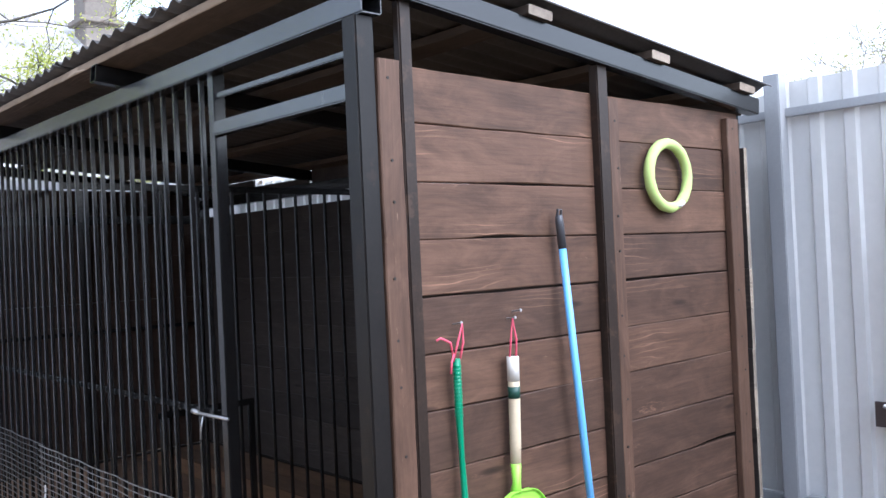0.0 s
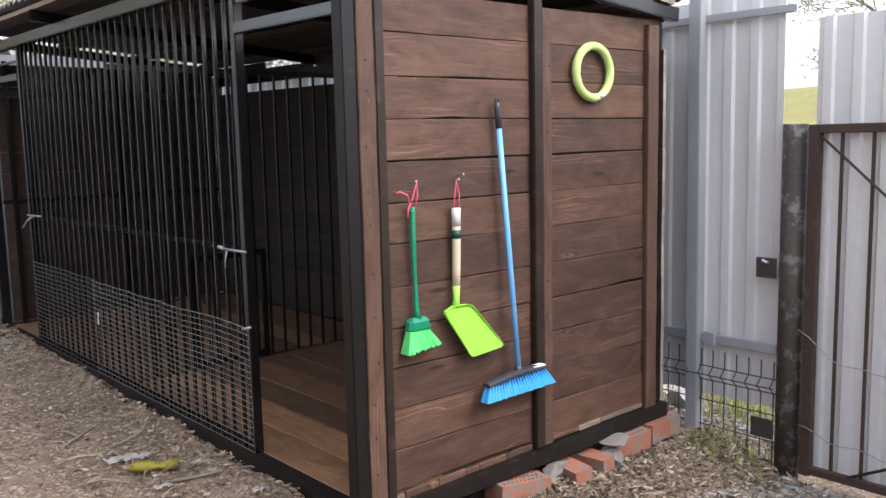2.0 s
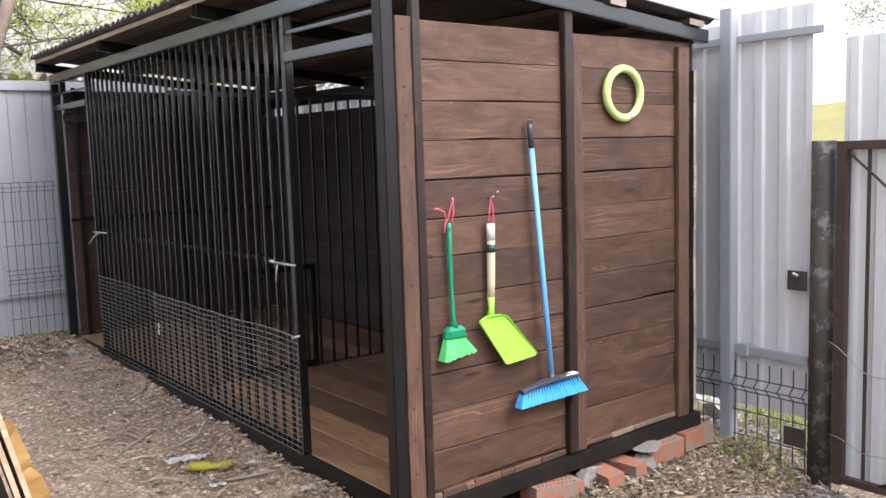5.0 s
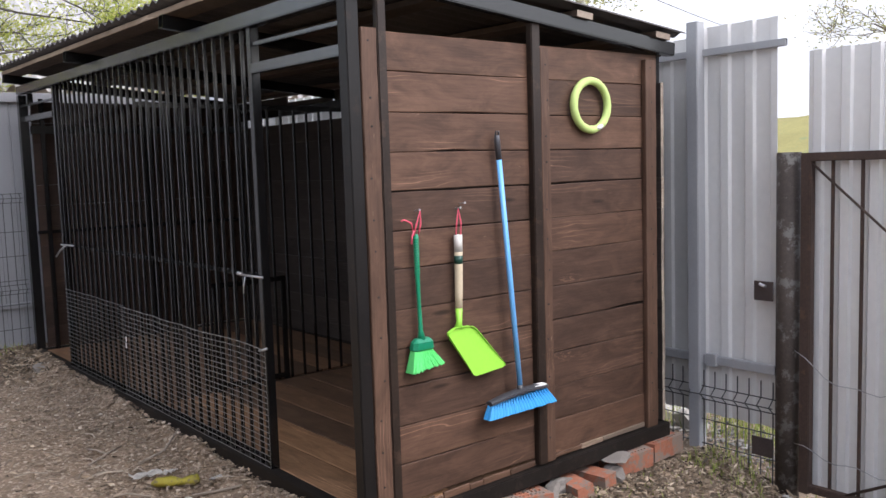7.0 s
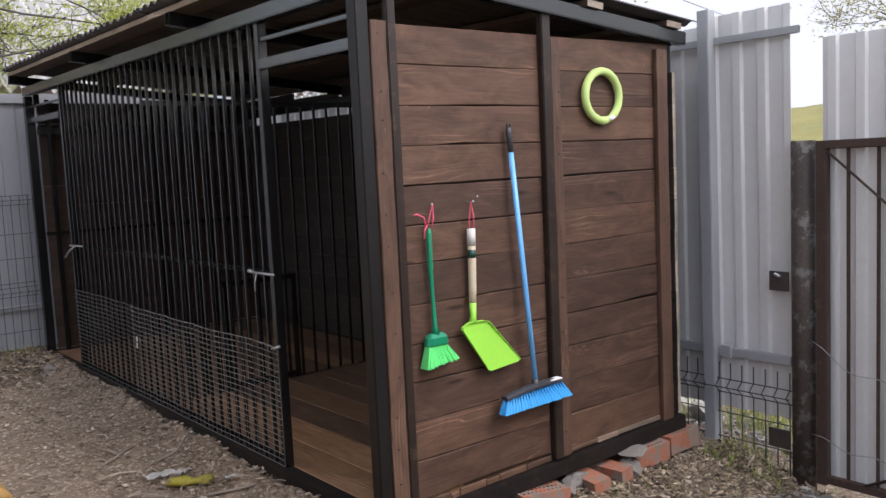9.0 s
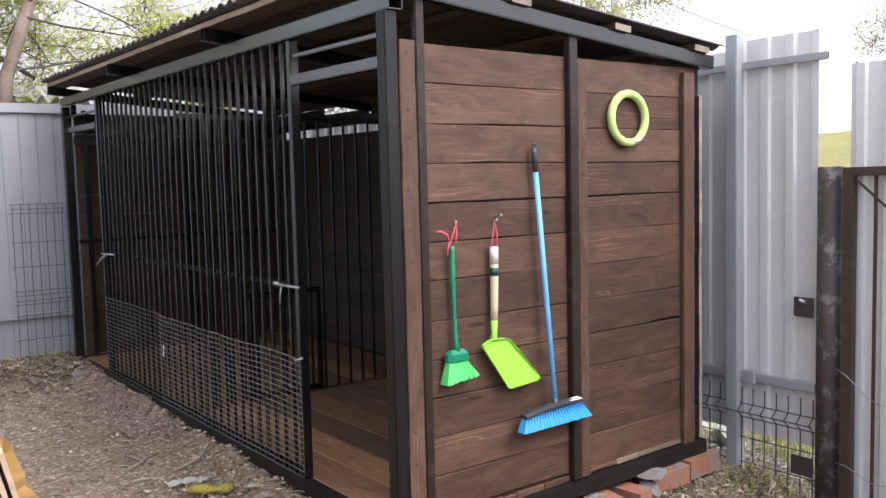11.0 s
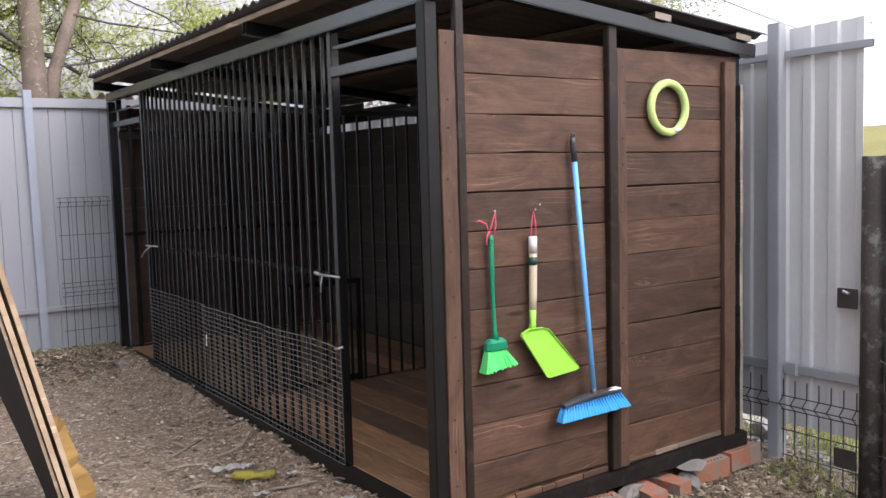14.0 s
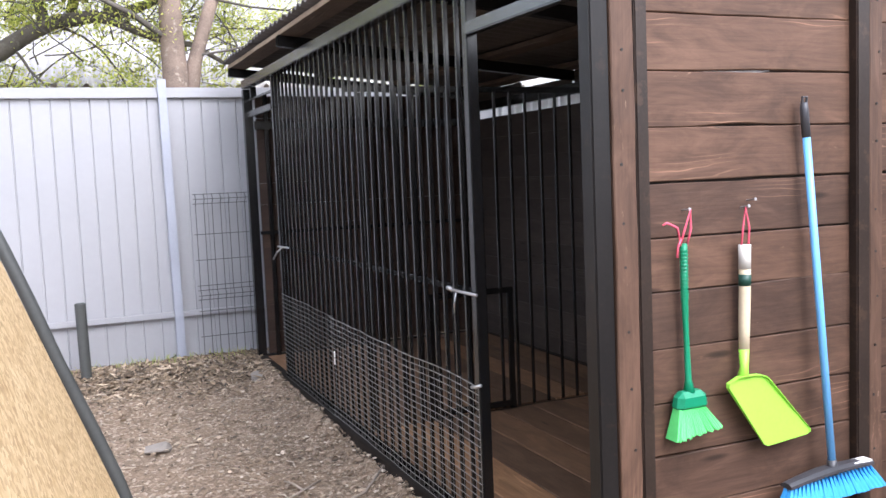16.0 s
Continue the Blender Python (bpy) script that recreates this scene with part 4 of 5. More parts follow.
def dustpan():
    d = thing("dustpan", Matrix.Translation((0.43, -0.04, 0.68)), "lime green dustpan with a cream handle hanging by a pink cord", "dustpan")
    rod("handle", [(0.431, -0.030, 1.229), (0.4295, -0.030, 1.12), (0.426, -0.030, 1.0), (0.4235, -0.030, 0.925)], [0.0168, 0.0165, 0.0158, 0.0145], M_CREAM, d, "cream wooden handle", sides=14)
    rod("handle_tip", [(0.4305, -0.030, 1.232), (0.4298, -0.030, 1.165)], [0.0172, 0.0172], M_TIP, d, "white handle end", sides=14)
    rod("sticker", [(0.4297, -0.030, 1.150), (0.4293, -0.030, 1.118)], 0.0174, M_STICKER, d, "dark green printed sticker", sides=14)
    rod("socket", [(0.4236, -0.030, 0.94), (0.422, -0.032, 0.89), (0.415, -0.034, 0.862)], [0.015, 0.012, 0.016], M_LIME, d, sides=14)
    # tray: thin plate with rounded corners and a low rim on three sides
    n = Vector((0.02, -1, -0.02)).normalized()
    edge = [(0.490, 0.658), (0.474, 0.664), (0.352, 0.842), (0.354, 0.854), (0.388, 0.868), (0.412, 0.869), (0.462, 0.867), (0.486, 0.860), (0.500, 0.848), (0.647, 0.684), (0.648, 0.674), (0.636, 0.669)]
    rim_pts = [Vector((x, -0.040 - 0.010 * (0.87 - z) / 0.2, z)) for x, z in edge]
    bm = bmesh.new()
    hi = [bm.verts.new(p) for p in rim_pts]
    lo = [bm.verts.new(p - n * 0.004) for p in rim_pts]
    bm.faces.new(hi), bm.faces.new(lo[::-1])
    for k in range(len(hi)):
        m_ = (k + 1) % len(hi)
        bm.faces.new((hi[k], lo[k], lo[m_], hi[m_]))
    part("tray", bm, M_LIME, d)
    bm = bmesh.new()
    centre = sum(rim_pts, Vector()) / len(rim_pts)
    rings = []
    for p in rim_pts[1:11]:
        h = 0.003 + 0.007 * max(0.0, min(1.0, (p.z - 0.67) / 0.17))
        inward = (centre - p).normalized() * 0.0025
        rings.append([bm.verts.new(q) for q in (p, p + n * h, p + n * h + inward, p + inward)])
    for a, c in zip(rings, rings[1:]):
        for k in range(4):
            bm.faces.new((a[k], a[(k + 1) % 4], c[(k + 1) % 4], c[k]))
    bm.faces.new(rings[0][::-1]), bm.faces.new(rings[-1])
    part("rim", bm, M_LIME, d)
    cord_loop(d, (0.432, -0.028, 1.332), (0.421, -0.028, 1.228), (0.446, -0.028, 1.226))


def broom():
    b = thing("broom", Matrix.Translation((0.72, -0.07, 0.48)), "blue push broom with a light blue pole hung on the wall", "broom")
    p0, p1 = Vector((0.653, -0.030, 1.60)), Vector((0.722, -0.062, 0.552))
    rod("pole", [p0.lerp(p1, 0.06), p0.lerp(p1, 0.5), p1], 0.0112, M_BLUEPOLE, b, "light blue coated pole", sides=14)
    cap = sweep(bmesh.new(), [p0 + Vector((-0.001, 0, 0.02)), p0 + Vector((0, 0, 0.0)), p0.lerp(p1, 0.075)], [0.010, 0.0125, 0.0125], 14)
    part("hanging_cap", cap, M_DARKPLASTIC, b, "black plastic hanging cap", smooth=True)
    part("hanging_hook", sweep(bmesh.new(), [p0 + Vector((-0.008, 0, 0.015)), p0 + Vector((-0.008, -0.002, 0.035)), p0 + Vector((0.008, -0.002, 0.035)), p0 + Vector((0.008, 0, 0.015))], 0.004, 6), M_DARKPLASTIC, b)
    rod("socket", [p1 + Vector((-0.003, 0.001, 0.03)), p1 + Vector((0.001, 0, -0.012))], [0.0135, 0.016], M_DARKPLASTIC, b, "dark plastic socket", sides=12)
    # head: slightly arched body
    xa, xb = 0.543, 0.869
    bm = bmesh.new()
    rings = []
    for i in range(13):
        f = i / 12
        x = xa + (xb - xa) * f
        z = 0.533 + 0.018 * f + 0.012 * math.sin(math.pi * f)
        w = 0.026 * (0.75 + 0.25 * math.sin(math.pi * f))
        rings.append([bm.verts.new((x, -0.062 + sy * w, z + dz)) for sy, dz in ((-1, -0.005), (1, -0.005), (1, 0.004), (0.5, 0.010), (-0.5, 0.010), (-1, 0.004))])
    for a, c in zip(rings, rings[1:]):
        for k in range(6):
            bm.faces.new((a[k], a[(k + 1) % 6], c[(k + 1) % 6], c[k]))
    bm.faces.new(rings[0][::-1]), bm.faces.new(rings[-1])
    part("head", bm, M_DARKPLASTIC, b, "dark grey plastic broom head")
    bm = box(bmesh.new(), (0.79, -0.080, 0.5575), (0.864, -0.046, 0.5635), 0.002)
    part("worn_label", bm, M_WHITE, b, "pale worn label on the head")
    for off, k in ((-0.009, 9), (0.008, 10)):
        fan_bristles("bristles", b, M_BLUE, ((xa + 0.003, -0.062 + off, 0.532), (xb - 0.003, -0.062 + off, 0.546)), ((0.518, -0.072 + off * 1.3, 0.474), (0.912, -0.072 + off * 1.3, 0.480)), 22, 0.007, 0.28, 0.58, k, 0.0015)
    # added dark block that imitates the shadow in the tuft gaps
    bm = box(bmesh.new(), (xa + 0.004, -0.070, 0.502), (xb - 0.004, -0.058, 0.530))
    for v in bm.verts:
        v.co.z += 0.016 * (v.co.x - xa) / (xb - xa)
    part("tuft_base", bm, M_DARKPLASTIC, b, "added dark block standing in for shade between the tufts")


def ring_toy():
    r = thing("ring_toy", Matrix.Translation((1.232, -0.03, 1.62)), "pale lime foam rubber pulling ring hung on the wall", "dog toy")
    bm = bmesh.new()
    n, sides = 48, 14
    rings = []
    rnd = random.Random(4)
    for i in range(n):
        a = 2 * math.pi * i / n
        rr = 0.0178 * (1 + 0.025 * math.cos(a * 16)) * (1 + rnd.uniform(-0.03, 0.03))
        if abs(a - 5.1) < 0.16:
            rr *= 0.86
        c = Vector((1.234 + 0.112 * math.cos(a), -0.024, 1.751 + 0.108 * math.sin(a)))
        d = Vector((math.cos(a), 0, math.sin(a)))
        rings.append([bm.verts.new(c + (d * math.cos(b) + Vector((0, 1, 0)) * math.sin(b)) * rr) for b in (2 * math.pi * k / sides for k in range(sides))])
    for i in range(n):
        a, b = rings[i], rings[(i + 1) % n]
        for k in range(sides):
            bm.faces.new((a[k], a[(k + 1) % sides], b[(k + 1) % sides], b[k]))
    part("ring_body", bm, M_RING, r, smooth=True)
    bm = bmesh.new()
    bmesh.ops.create_icosphere(bm, subdivisions=2, radius=0.017)
    for v in bm.verts:
        v.co = Vector((v.co.x * 1.35, v.co.y * 0.6, v.co.z * 0.6)) * (1 + 0.25 * noise.noise(v.co * 90))
    part("worn_patch", bm, M_WHITE, r, "pale patch where the skin is torn", m=pose(1.278, -0.038, 1.655, 0, -18, 0), smooth=True)


hand_brush()
dustpan()
broom()
ring_toy()


# ---- bricks and rubble along the base ----
def brick_mesh():
    """Hollow brick with rows of holes sunk into its upper face."""
    l, w, h = 0.25, 0.12, 0.088
    bm = bmesh.new()
    xs_ = [-l / 2] + [-l / 2 + 0.02 + 0.0105 * i for i in range(21)] + [l / 2]
    ys_ = [-w / 2, -0.04, -0.027, -0.008, 0.008, 0.027, 0.04, w / 2]
    top = [[bm.verts.new((x, y, h)) for y in ys_] for x in xs_]
    for i in range(len(xs_) - 1):
        for j in range(len(ys_) - 1):
            q = [top[i][j], top[i + 1][j], top[i + 1][j + 1], top[i][j + 1]]
            if i % 2 == 1 and j in (1, 3, 5) and i < 21:
                low = [bm.verts.new((v.co.x, v.co.y, h - 0.05)) for v in q]
                for k in range(4):
                    bm.faces.new((q[k], q[(k + 1) % 4], low[(k + 1) % 4], low[k]))
                bm.faces.new(low)
            else:
                bm.faces.new(q)
    rim = [r[0] for r in top] + top[-1][1:] + [r[-1] for r in top[-2::-1]] + top[0][-2:0:-1]
    low = [bm.verts.new((v.co.x, v.co.y, 0)) for v in rim]
    for k in range(len(rim)):
        n = (k + 1) % len(rim)
        bm.faces.new((rim[k], low[k], low[n], rim[n]))
    bm.faces.new(low)
    return finish("brick", bm, M_BRICK)


BRICK = brick_mesh()


def lump(name, x, y, z, r, mat_, label, category, seed, flat=0.7):
    """Broken lump: a rough ball cut by random planes."""
    rnd = random.Random(seed)
    cuts = []
    for _ in range(9):
        d = Vector((rnd.gauss(0, 1), rnd.gauss(0, 1), rnd.gauss(0, 1))).normalized()
        cuts.append((d, r * rnd.uniform(0.55, 0.9)))
    bm = bmesh.new()
    bmesh.ops.create_icosphere(bm, subdivisions=4, radius=r * 1.1)
    for v in bm.verts:
        p = v.co.copy()
        for d, h in cuts:
            over = p.dot(d) - h
            if over > 0:
                p -= d * over
        p *= 1 + 0.07 * noise.noise(p * (1.6 / r) + Vector((seed, 0, 0))) + 0.05 * noise.noise(p * (5 / r))
        v.co = Vector((p.x, p.y, p.z * flat))
    ob = adopt(new(name, finish(name, bm, mat_)), None, Matrix.Translation((x, y, z)))
    return tagged(ob, label, category)


def brick(x, y, z, rx=0, ry=0, rz=0):
    ob = adopt(new("brick", BRICK), None, pose(x, y, z, rx, ry, rz))
    tagged(ob, "orange hollow clay brick under the kennel frame", "brick", "bricks along the kennel")


brick(0.735, -0.035, 0.012, 0, 4, -9)
brick(1.005, -0.020, 0.020, 82, 0, 80)
brick(1.15, -0.015, 0.024, 86, 0, 97)
brick(1.455, -0.022, 0.024, 2, -2, -4)
brick(1.712, -0.020, 0.032, -2, 1, 4)
lump("concrete_lump", 1.00, -0.02, 0.06, 0.06, M_CONCRETE, "broken lump of grey concrete beside the bricks", "rubble", 1)
lump("concrete_lump", 1.285, -0.075, 0.045, 0.058, M_CONCRETE, "broken lump of grey concrete beside the bricks", "rubble", 2, 0.9)
lump("concrete_flake", 1.33, -0.070, 0.124, 0.08, M_CONCRETE, "flat flake of concrete on the bricks", "rubble", 4, 0.13)
lump("concrete_lump", 0.90, -0.065, 0.075, 0.045, M_CONCRETE, "broken lump of grey concrete beside the bricks", "rubble", 9, 0.9)
lump("concrete_lump", -0.12, 3.95, 0.115, 0.10, M_CONCRETE, "grey concrete lump under the far end of the rail", "rubble", 5, 0.8)
lump("concrete_lump", 1.75, 0.15, 0.05, 0.07, M_CONCRETE, "grey concrete lump under the back corner", "rubble", 6, 0.7)
lump("concrete_lump", 0.02, 0.05, 0.045, 0.05, M_CONCRETE, "grey concrete lump under the front corner", "rubble", 7, 0.8)
lump("concrete_lump", 0.02, 2.2, 0.05, 0.06, M_CONCRETE, "grey concrete lump under the front rail", "rubble", 8, 0.8)
for i, (x, y, r) in enumerate(((2.2, 0.45, 0.10), (2.30, 0.2, 0.10), (2.25, 0.75, 0.12), (2.4, 0.5, 0.15))):
    lump("rubble_stone", x, y, 0.02, r, M_RUBBLE, "whitish broken stone behind the fence", "rubble", 11 + i, 0.8)
lump("pale_stone", -0.93, 2.75, ground_z(-0.9, 2.75) + 0.012, 0.07, M_CONCRETE, "pale flat stone lying on the soil", "stone", 21, 0.5)


# ---- loose things on the ground ----
def yellow_scrap():
    x, y = -0.30, 1.17
    z = ground_z(x, y)
    bm = bmesh.new()
    pts, rad = [], []
    for i in range(9):
        f = i / 8
        pts.append((x - 0.095 + 0.19 * f, y + 0.04 - 0.09 * f, z + 0.028 + 0.006 * math.sin(7 * f)))
        rad.append((0.012, 0.025, 0.034, 0.033, 0.029, 0.020, 0.027, 0.034, 0.020)[i])
    sweep(bm, pts, rad, 10)
    for v in bm.verts:
        v.co.z = z + 0.012 + (v.co.z - z) * 0.7 + 0.010 * noise.noise(v.co * 45)
    ob = part("crumpled_glove", bm, M_YELLOW, None, smooth=True)
    tagged(ob, "crumpled dusty yellow rubber glove lying on the soil", "glove")


yellow_scrap()


def scrap(x, y, s, seed):
    rnd = random.Random(seed)
    bm = bmesh.new()
    n = 5
    z = ground_z(x, y) + 0.018
    v = [[bm.verts.new((x + (i / n - 0.5) * s + rnd.uniform(-1, 1) * s * 0.06, y + (j / n - 0.5) * s * 0.5 + rnd.uniform(-1, 1) * s * 0.05, z + rnd.uniform(0, 0.2) * s)) for j in range(n + 1)] for i in range(n + 1)]
    for i in range(n):
        for j in range(n):
            bm.faces.new((v[i][j], v[i + 1][j], v[i + 1][j + 1], v[i][j + 1]))
    bmesh.ops.solidify(bm, geom=bm.faces[:], thickness=0.002)
    ob = part("paper_scrap", bm, M_PAPER, None)
    tagged(ob, "dirty white crumpled scrap lying on the soil", "litter", "white scraps")


for i, (x, y, s) in enumerate(((-0.37, 1.35, 0.13), (-0.27, 1.33, 0.08), (-0.18, 0.42, 0.09), (-0.12, 0.55, 0.06), (-0.35, 0.95, 0.07), (-0.15, 1.05, 0.07))):
    scrap(x, y, s, i)


def stick(points, r, seed):
    bm = sweep(bmesh.new(), [(x, y, ground_z(x, y) + 0.018 + h) for x, y, h in points], [r, r * 0.9, r * 0.7][:len(points)] if len(points) <= 3 else r, 6)
    tagged(part("stick", bm, M_OLDWOODPLAIN, None, smooth=True), "dry grey stick lying on the soil", "stick", "dry sticks")


M_OLDWOODPLAIN = paint("dry_grey_wood", (0.24, 0.20, 0.16), 0.85, 0, 0.2, scale=20)
stick([(-0.52, 1.70, 0.0), (-0.40, 1.78, 0.012), (-0.30, 1.88, 0.0)], 0.006, 1)
stick([(-0.40, 1.80, 0.0), (-0.43, 1.88, 0.01), (-0.45, 1.95, 0.0)], 0.006, 2)
stick([(-0.33, 1.55, 0.0), (-0.18, 1.60, 0.01), (-0.05, 1.72, 0.0)], 0.007, 3)
stick([(-0.62, 1.2, 0.0), (-0.52, 1.18, 0.01), (-0.44, 1.10, 0.0)], 0.005, 4)
stick([(-0.30, 0.98, 0.0), (-0.20, 0.93, 0.006), (-0.12, 0.86, 0.0)], 0.008, 5)


# ---- leaning boards beside the yard ----
def leaning_sheet(name, shift, label, face_mat, back_mat, y0, y1, top, thick=0.018, edge_index=0):
    """Large board leaning back towards -x; the lean differs a little from end to end."""
    near = lambda z: -1.42 - 0.232 * (z - 0.769)
    far = lambda z: -1.182 - 0.36 * (z - 0.342)
    n = Vector((0.955, 0, 0.297))
    bm = bmesh.new()
    grid = []
    for off in (0, -thick):
        g = []
        for i in range(9):
            f = i / 8
            y = y0 + (y1 - y0) * f
            row = []
            for j in range(9):
                z = 0.035 + (top - 0.035) * j / 8
                x = near(z) * (1 - f) + far(z) * f
                row.append(bm.verts.new(Vector((x, y, z)) + n * (off + shift)))
            g.append(row)
        grid.append(g)
    a, b = grid
    for i in range(8):
        for j in range(8):
            bm.faces.new((a[i][j], a[i + 1][j], a[i + 1][j + 1], a[i][j + 1]))
            bm.faces.new((b[i][j], b[i][j + 1], b[i + 1][j + 1], b[i + 1][j])).material_index = 1
    for i in range(8):
        bm.faces.new((a[i][0], b[i][0], b[i + 1][0], a[i + 1][0])).material_index = edge_index
        bm.faces.new((a[i][8], a[i + 1][8], b[i + 1][8], b[i][8])).material_index = edge_index
    for j in range(8):
        bm.faces.new((a[0][j], a[0][j + 1], b[0][j + 1], b[0][j])).material_index = edge_index
        bm.faces.new((a[8][j], b[8][j], b[8][j + 1], a[8][j + 1])).material_index = edge_index
    tagged(part(name, bm, [face_mat, back_mat], None), label, "board")


leaning_sheet("strand_board", 0.012, "yellow strand board sheet leaning beside the yard", M_OSB, M_RAW, -0.60, 1.40, 1.37, 0.011, edge_index=1)
leaning_sheet("plywood_sheet", -0.009, "pale-edged plywood sheet leaning behind a strand board", M_RAW, M_RAW, -0.615, 1.38, 1.36, 0.011)
leaning_sheet("faced_plywood_sheet", -0.0225, "thin plywood sheet with a black back", M_RAW, M_PLYDARK, -0.605, 1.39, 1.365, 0.007)
# shorter board with a rough top against the strand board
bm = bmesh.new()
rows = []
for j in range(41):
    f = j / 40
    r = random.Random(j // 4)
    z = 0.03 + 0.90 * f
    x, y = -1.303 - 0.365 * (z - 0.61) + r.uniform(-0.003, 0.003), -0.53 - 0.02 * f
    t = max(0.02, x + 1.404 + 0.232 * (z - 0.769))
    step = r.uniform(-0.003, 0.003) - (0.011 if j % 4 == 0 and 0 < j < 40 else 0.0)
    rows.append([bm.verts.new((x + dx + (step if dx == 0 else 0), y + dy, z + 0.42 * dx + (r.uniform(-0.01, 0.012) if j == 40 else 0))) for dx, dy in ((-t, 0.002 - step * 0.6), (0, 0.004 - step * 0.6 + r.uniform(0, 0.006)), (0, 0.10), (-t, 0.10))])
for a, b in zip(rows, rows[1:]):
    for k in range(4):
        bm.faces.new((a[k], a[(k + 1) % 4], b[(k + 1) % 4], b[k]))
bm.faces.new(rows[0][::-1]), bm.faces.new(rows[-1])
tagged(part("timber_offcut", bm, M_OFFCUT, None), "rough yellow timber offcut leaning on the boards", "timber")
rod_pts = [(-1.60, 1.56, 1.50), (-1.535, 1.555, 1.38), (-1.488, 1.55, 1.262), (-1.415, 1.55, 1.06), (-1.338, 1.55, 0.83), (-1.245, 1.55, 0.585), (-1.172, 1.55, 0.384), (-1.135, 1.55, 0.26), (-1.11, 1.55, 0.05)]
tagged(rod("flexible_pipe", rod_pts, 0.023, M_PIPE, None, sides=12), "dark grey bent plastic pipe leaning beside the boards", "pipe")


# ---- trees ----
def tree(name, base, label, trunks, seed, depth, leaf_mat, leaf_count, leaf_size, bark, spread=0.75, leaf_drop=0.15, twig_r=0.004, leaf_top=99.0):
    """trunks: lists of (point, radius). Limbs fork from them; leaves sit at the ends."""
    rnd = random.Random(seed)
    t = thing(name, Matrix.Translation(base), label, "tree")
    tips = []
    bm = bmesh.new()
    limbs = bmesh.new()

    def grow(p, d, length, r, level):
        pts, rad = [p], [r]
        n = 4
        for i in range(n):
            d = (d + Vector((rnd.uniform(-1, 1), rnd.uniform(-1, 1), rnd.uniform(-0.6, 0.8))) * 0.34).normalized()
            p = p + d * (length / n)
            pts.append(p)
            rad.append(max(twig_r * 0.6, r * (1 - 0.55 * (i + 1) / n)))
            if level <= 1 and p.z < leaf_top:
                tips.append(p)
            if level > 0 and i > 0:
                for _ in range(1 if rnd.random() < 0.75 else 2):
                    side = Vector((rnd.uniform(-1, 1), rnd.uniform(-1, 1), rnd.uniform(-0.55, 0.7)))
                    grow(p, (d * 0.6 + side * spread).normalized(), length * rnd.uniform(0.5, 0.75), max(twig_r, rad[-1] * 0.55), level - 1)
        sweep(limbs, pts, rad, 6 if level > 1 else 4, False)

    for line, starts in trunks:
        sweep(bm, [p for p, _ in line], [r for _, r in line], 14)
        for p, d, length, r, lev in starts:
            grow(Vector(p), Vector(d).normalized(), length, r, lev)
    for v in bm.verts:
        v.co += Vector((noise.noise(v.co * 9), noise.noise(v.co * 9 + Vector((5, 0, 0))), 0)) * 0.018
    part("trunk", bm, bark, t, smooth=True)
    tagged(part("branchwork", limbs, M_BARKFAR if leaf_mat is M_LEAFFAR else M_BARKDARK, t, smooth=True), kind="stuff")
    verts, faces = [], []
    for i in range(leaf_count):
        c = rnd.choice(tips) + Vector((rnd.gauss(0, 1), rnd.gauss(0, 1), rnd.gauss(0, 1))) * leaf_drop
        s = leaf_size * rnd.uniform(0.6, 1.3)
        u = Vector((rnd.gauss(0, 1), rnd.gauss(0, 1), rnd.gauss(0, 1))).normalized()
        w = u.orthogonal().normalized()
        k = len(verts)
        verts += [c - u * s, c + w * s * 0.45, c + u * s, c - w * s * 0.45 + u.cross(w) * s * 0.2]
        faces.append((k, k + 1, k + 2, k + 3))
    ob = adopt(new("leaves", mesh_np("leaves", verts, faces, leaf_mat)), t)
    tagged(ob, kind="stuff")
    return t


TX, TY = -0.33, 5.45
tree("tree", (TX, TY, 0), "old garden tree with forked bare trunk and young leaves", [
    ([((TX + 0.06, TY, -0.1), 0.17), ((TX + 0.02, TY, 1.0), 0.14), ((TX - 0.04, TY, 2.1), 0.10), ((TX - 0.045, TY, 2.7), 0.085), ((TX - 0.04, TY + 0.05, 3.6), 0.08), ((TX + 0.03, TY + 0.1, 5.0), 0.10)],
     [((TX - 0.08, TY, 2.62), (-1, -0.1, 0.62), 1.3, 0.026, 3), ((TX - 0.02, TY, 3.3), (-0.8, 0.3, 0.5), 1.6, 0.07, 3), ((TX, TY, 4.0), (-0.6, -0.2, 0.8), 1.5, 0.06, 3), ((TX + 0.02, TY, 4.8), (0.3, 0.2, 1), 1.6, 0.06, 3), ((TX, TY, 3.6), (-0.9, -0.4, 0.1), 1.9, 0.06, 3)]),
    ([((TX + 0.03, TY + 0.02, 1.9), 0.075), ((TX + 0.12, TY + 0.03, 2.45), 0.06), ((TX + 0.31, TY + 0.05, 3.0), 0.055), ((TX + 0.58, TY + 0.05, 4.0), 0.045)],
     [((TX + 0.16, TY, 2.5), (0.9, -0.1, -0.1), 1.0, 0.010, 3), ((TX + 0.45, TY, 3.4), (0.9, -0.3, -0.35), 1.3, 0.014, 3), ((TX + 0.58, TY, 3.9), (0.6, 0.1, 0.5), 1.5, 0.04, 3), ((TX + 0.3, TY, 2.95), (0.8, 0.1, -0.25), 1.2, 0.011, 3), ((TX + 0.4, TY, 3.25), (0.5, -0.5, -0.75), 1.1, 0.010, 3), ((TX + 0.35, TY, 3.1), (-0.5, -0.3, 0.4), 1.0, 0.02, 3)]),
], 7, 3, M_LEAF, 26000, 0.018, M_BARK, leaf_drop=0.07, leaf_top=4.2)
twig_rnd = random.Random(77)
LIMB_TWIGS = []
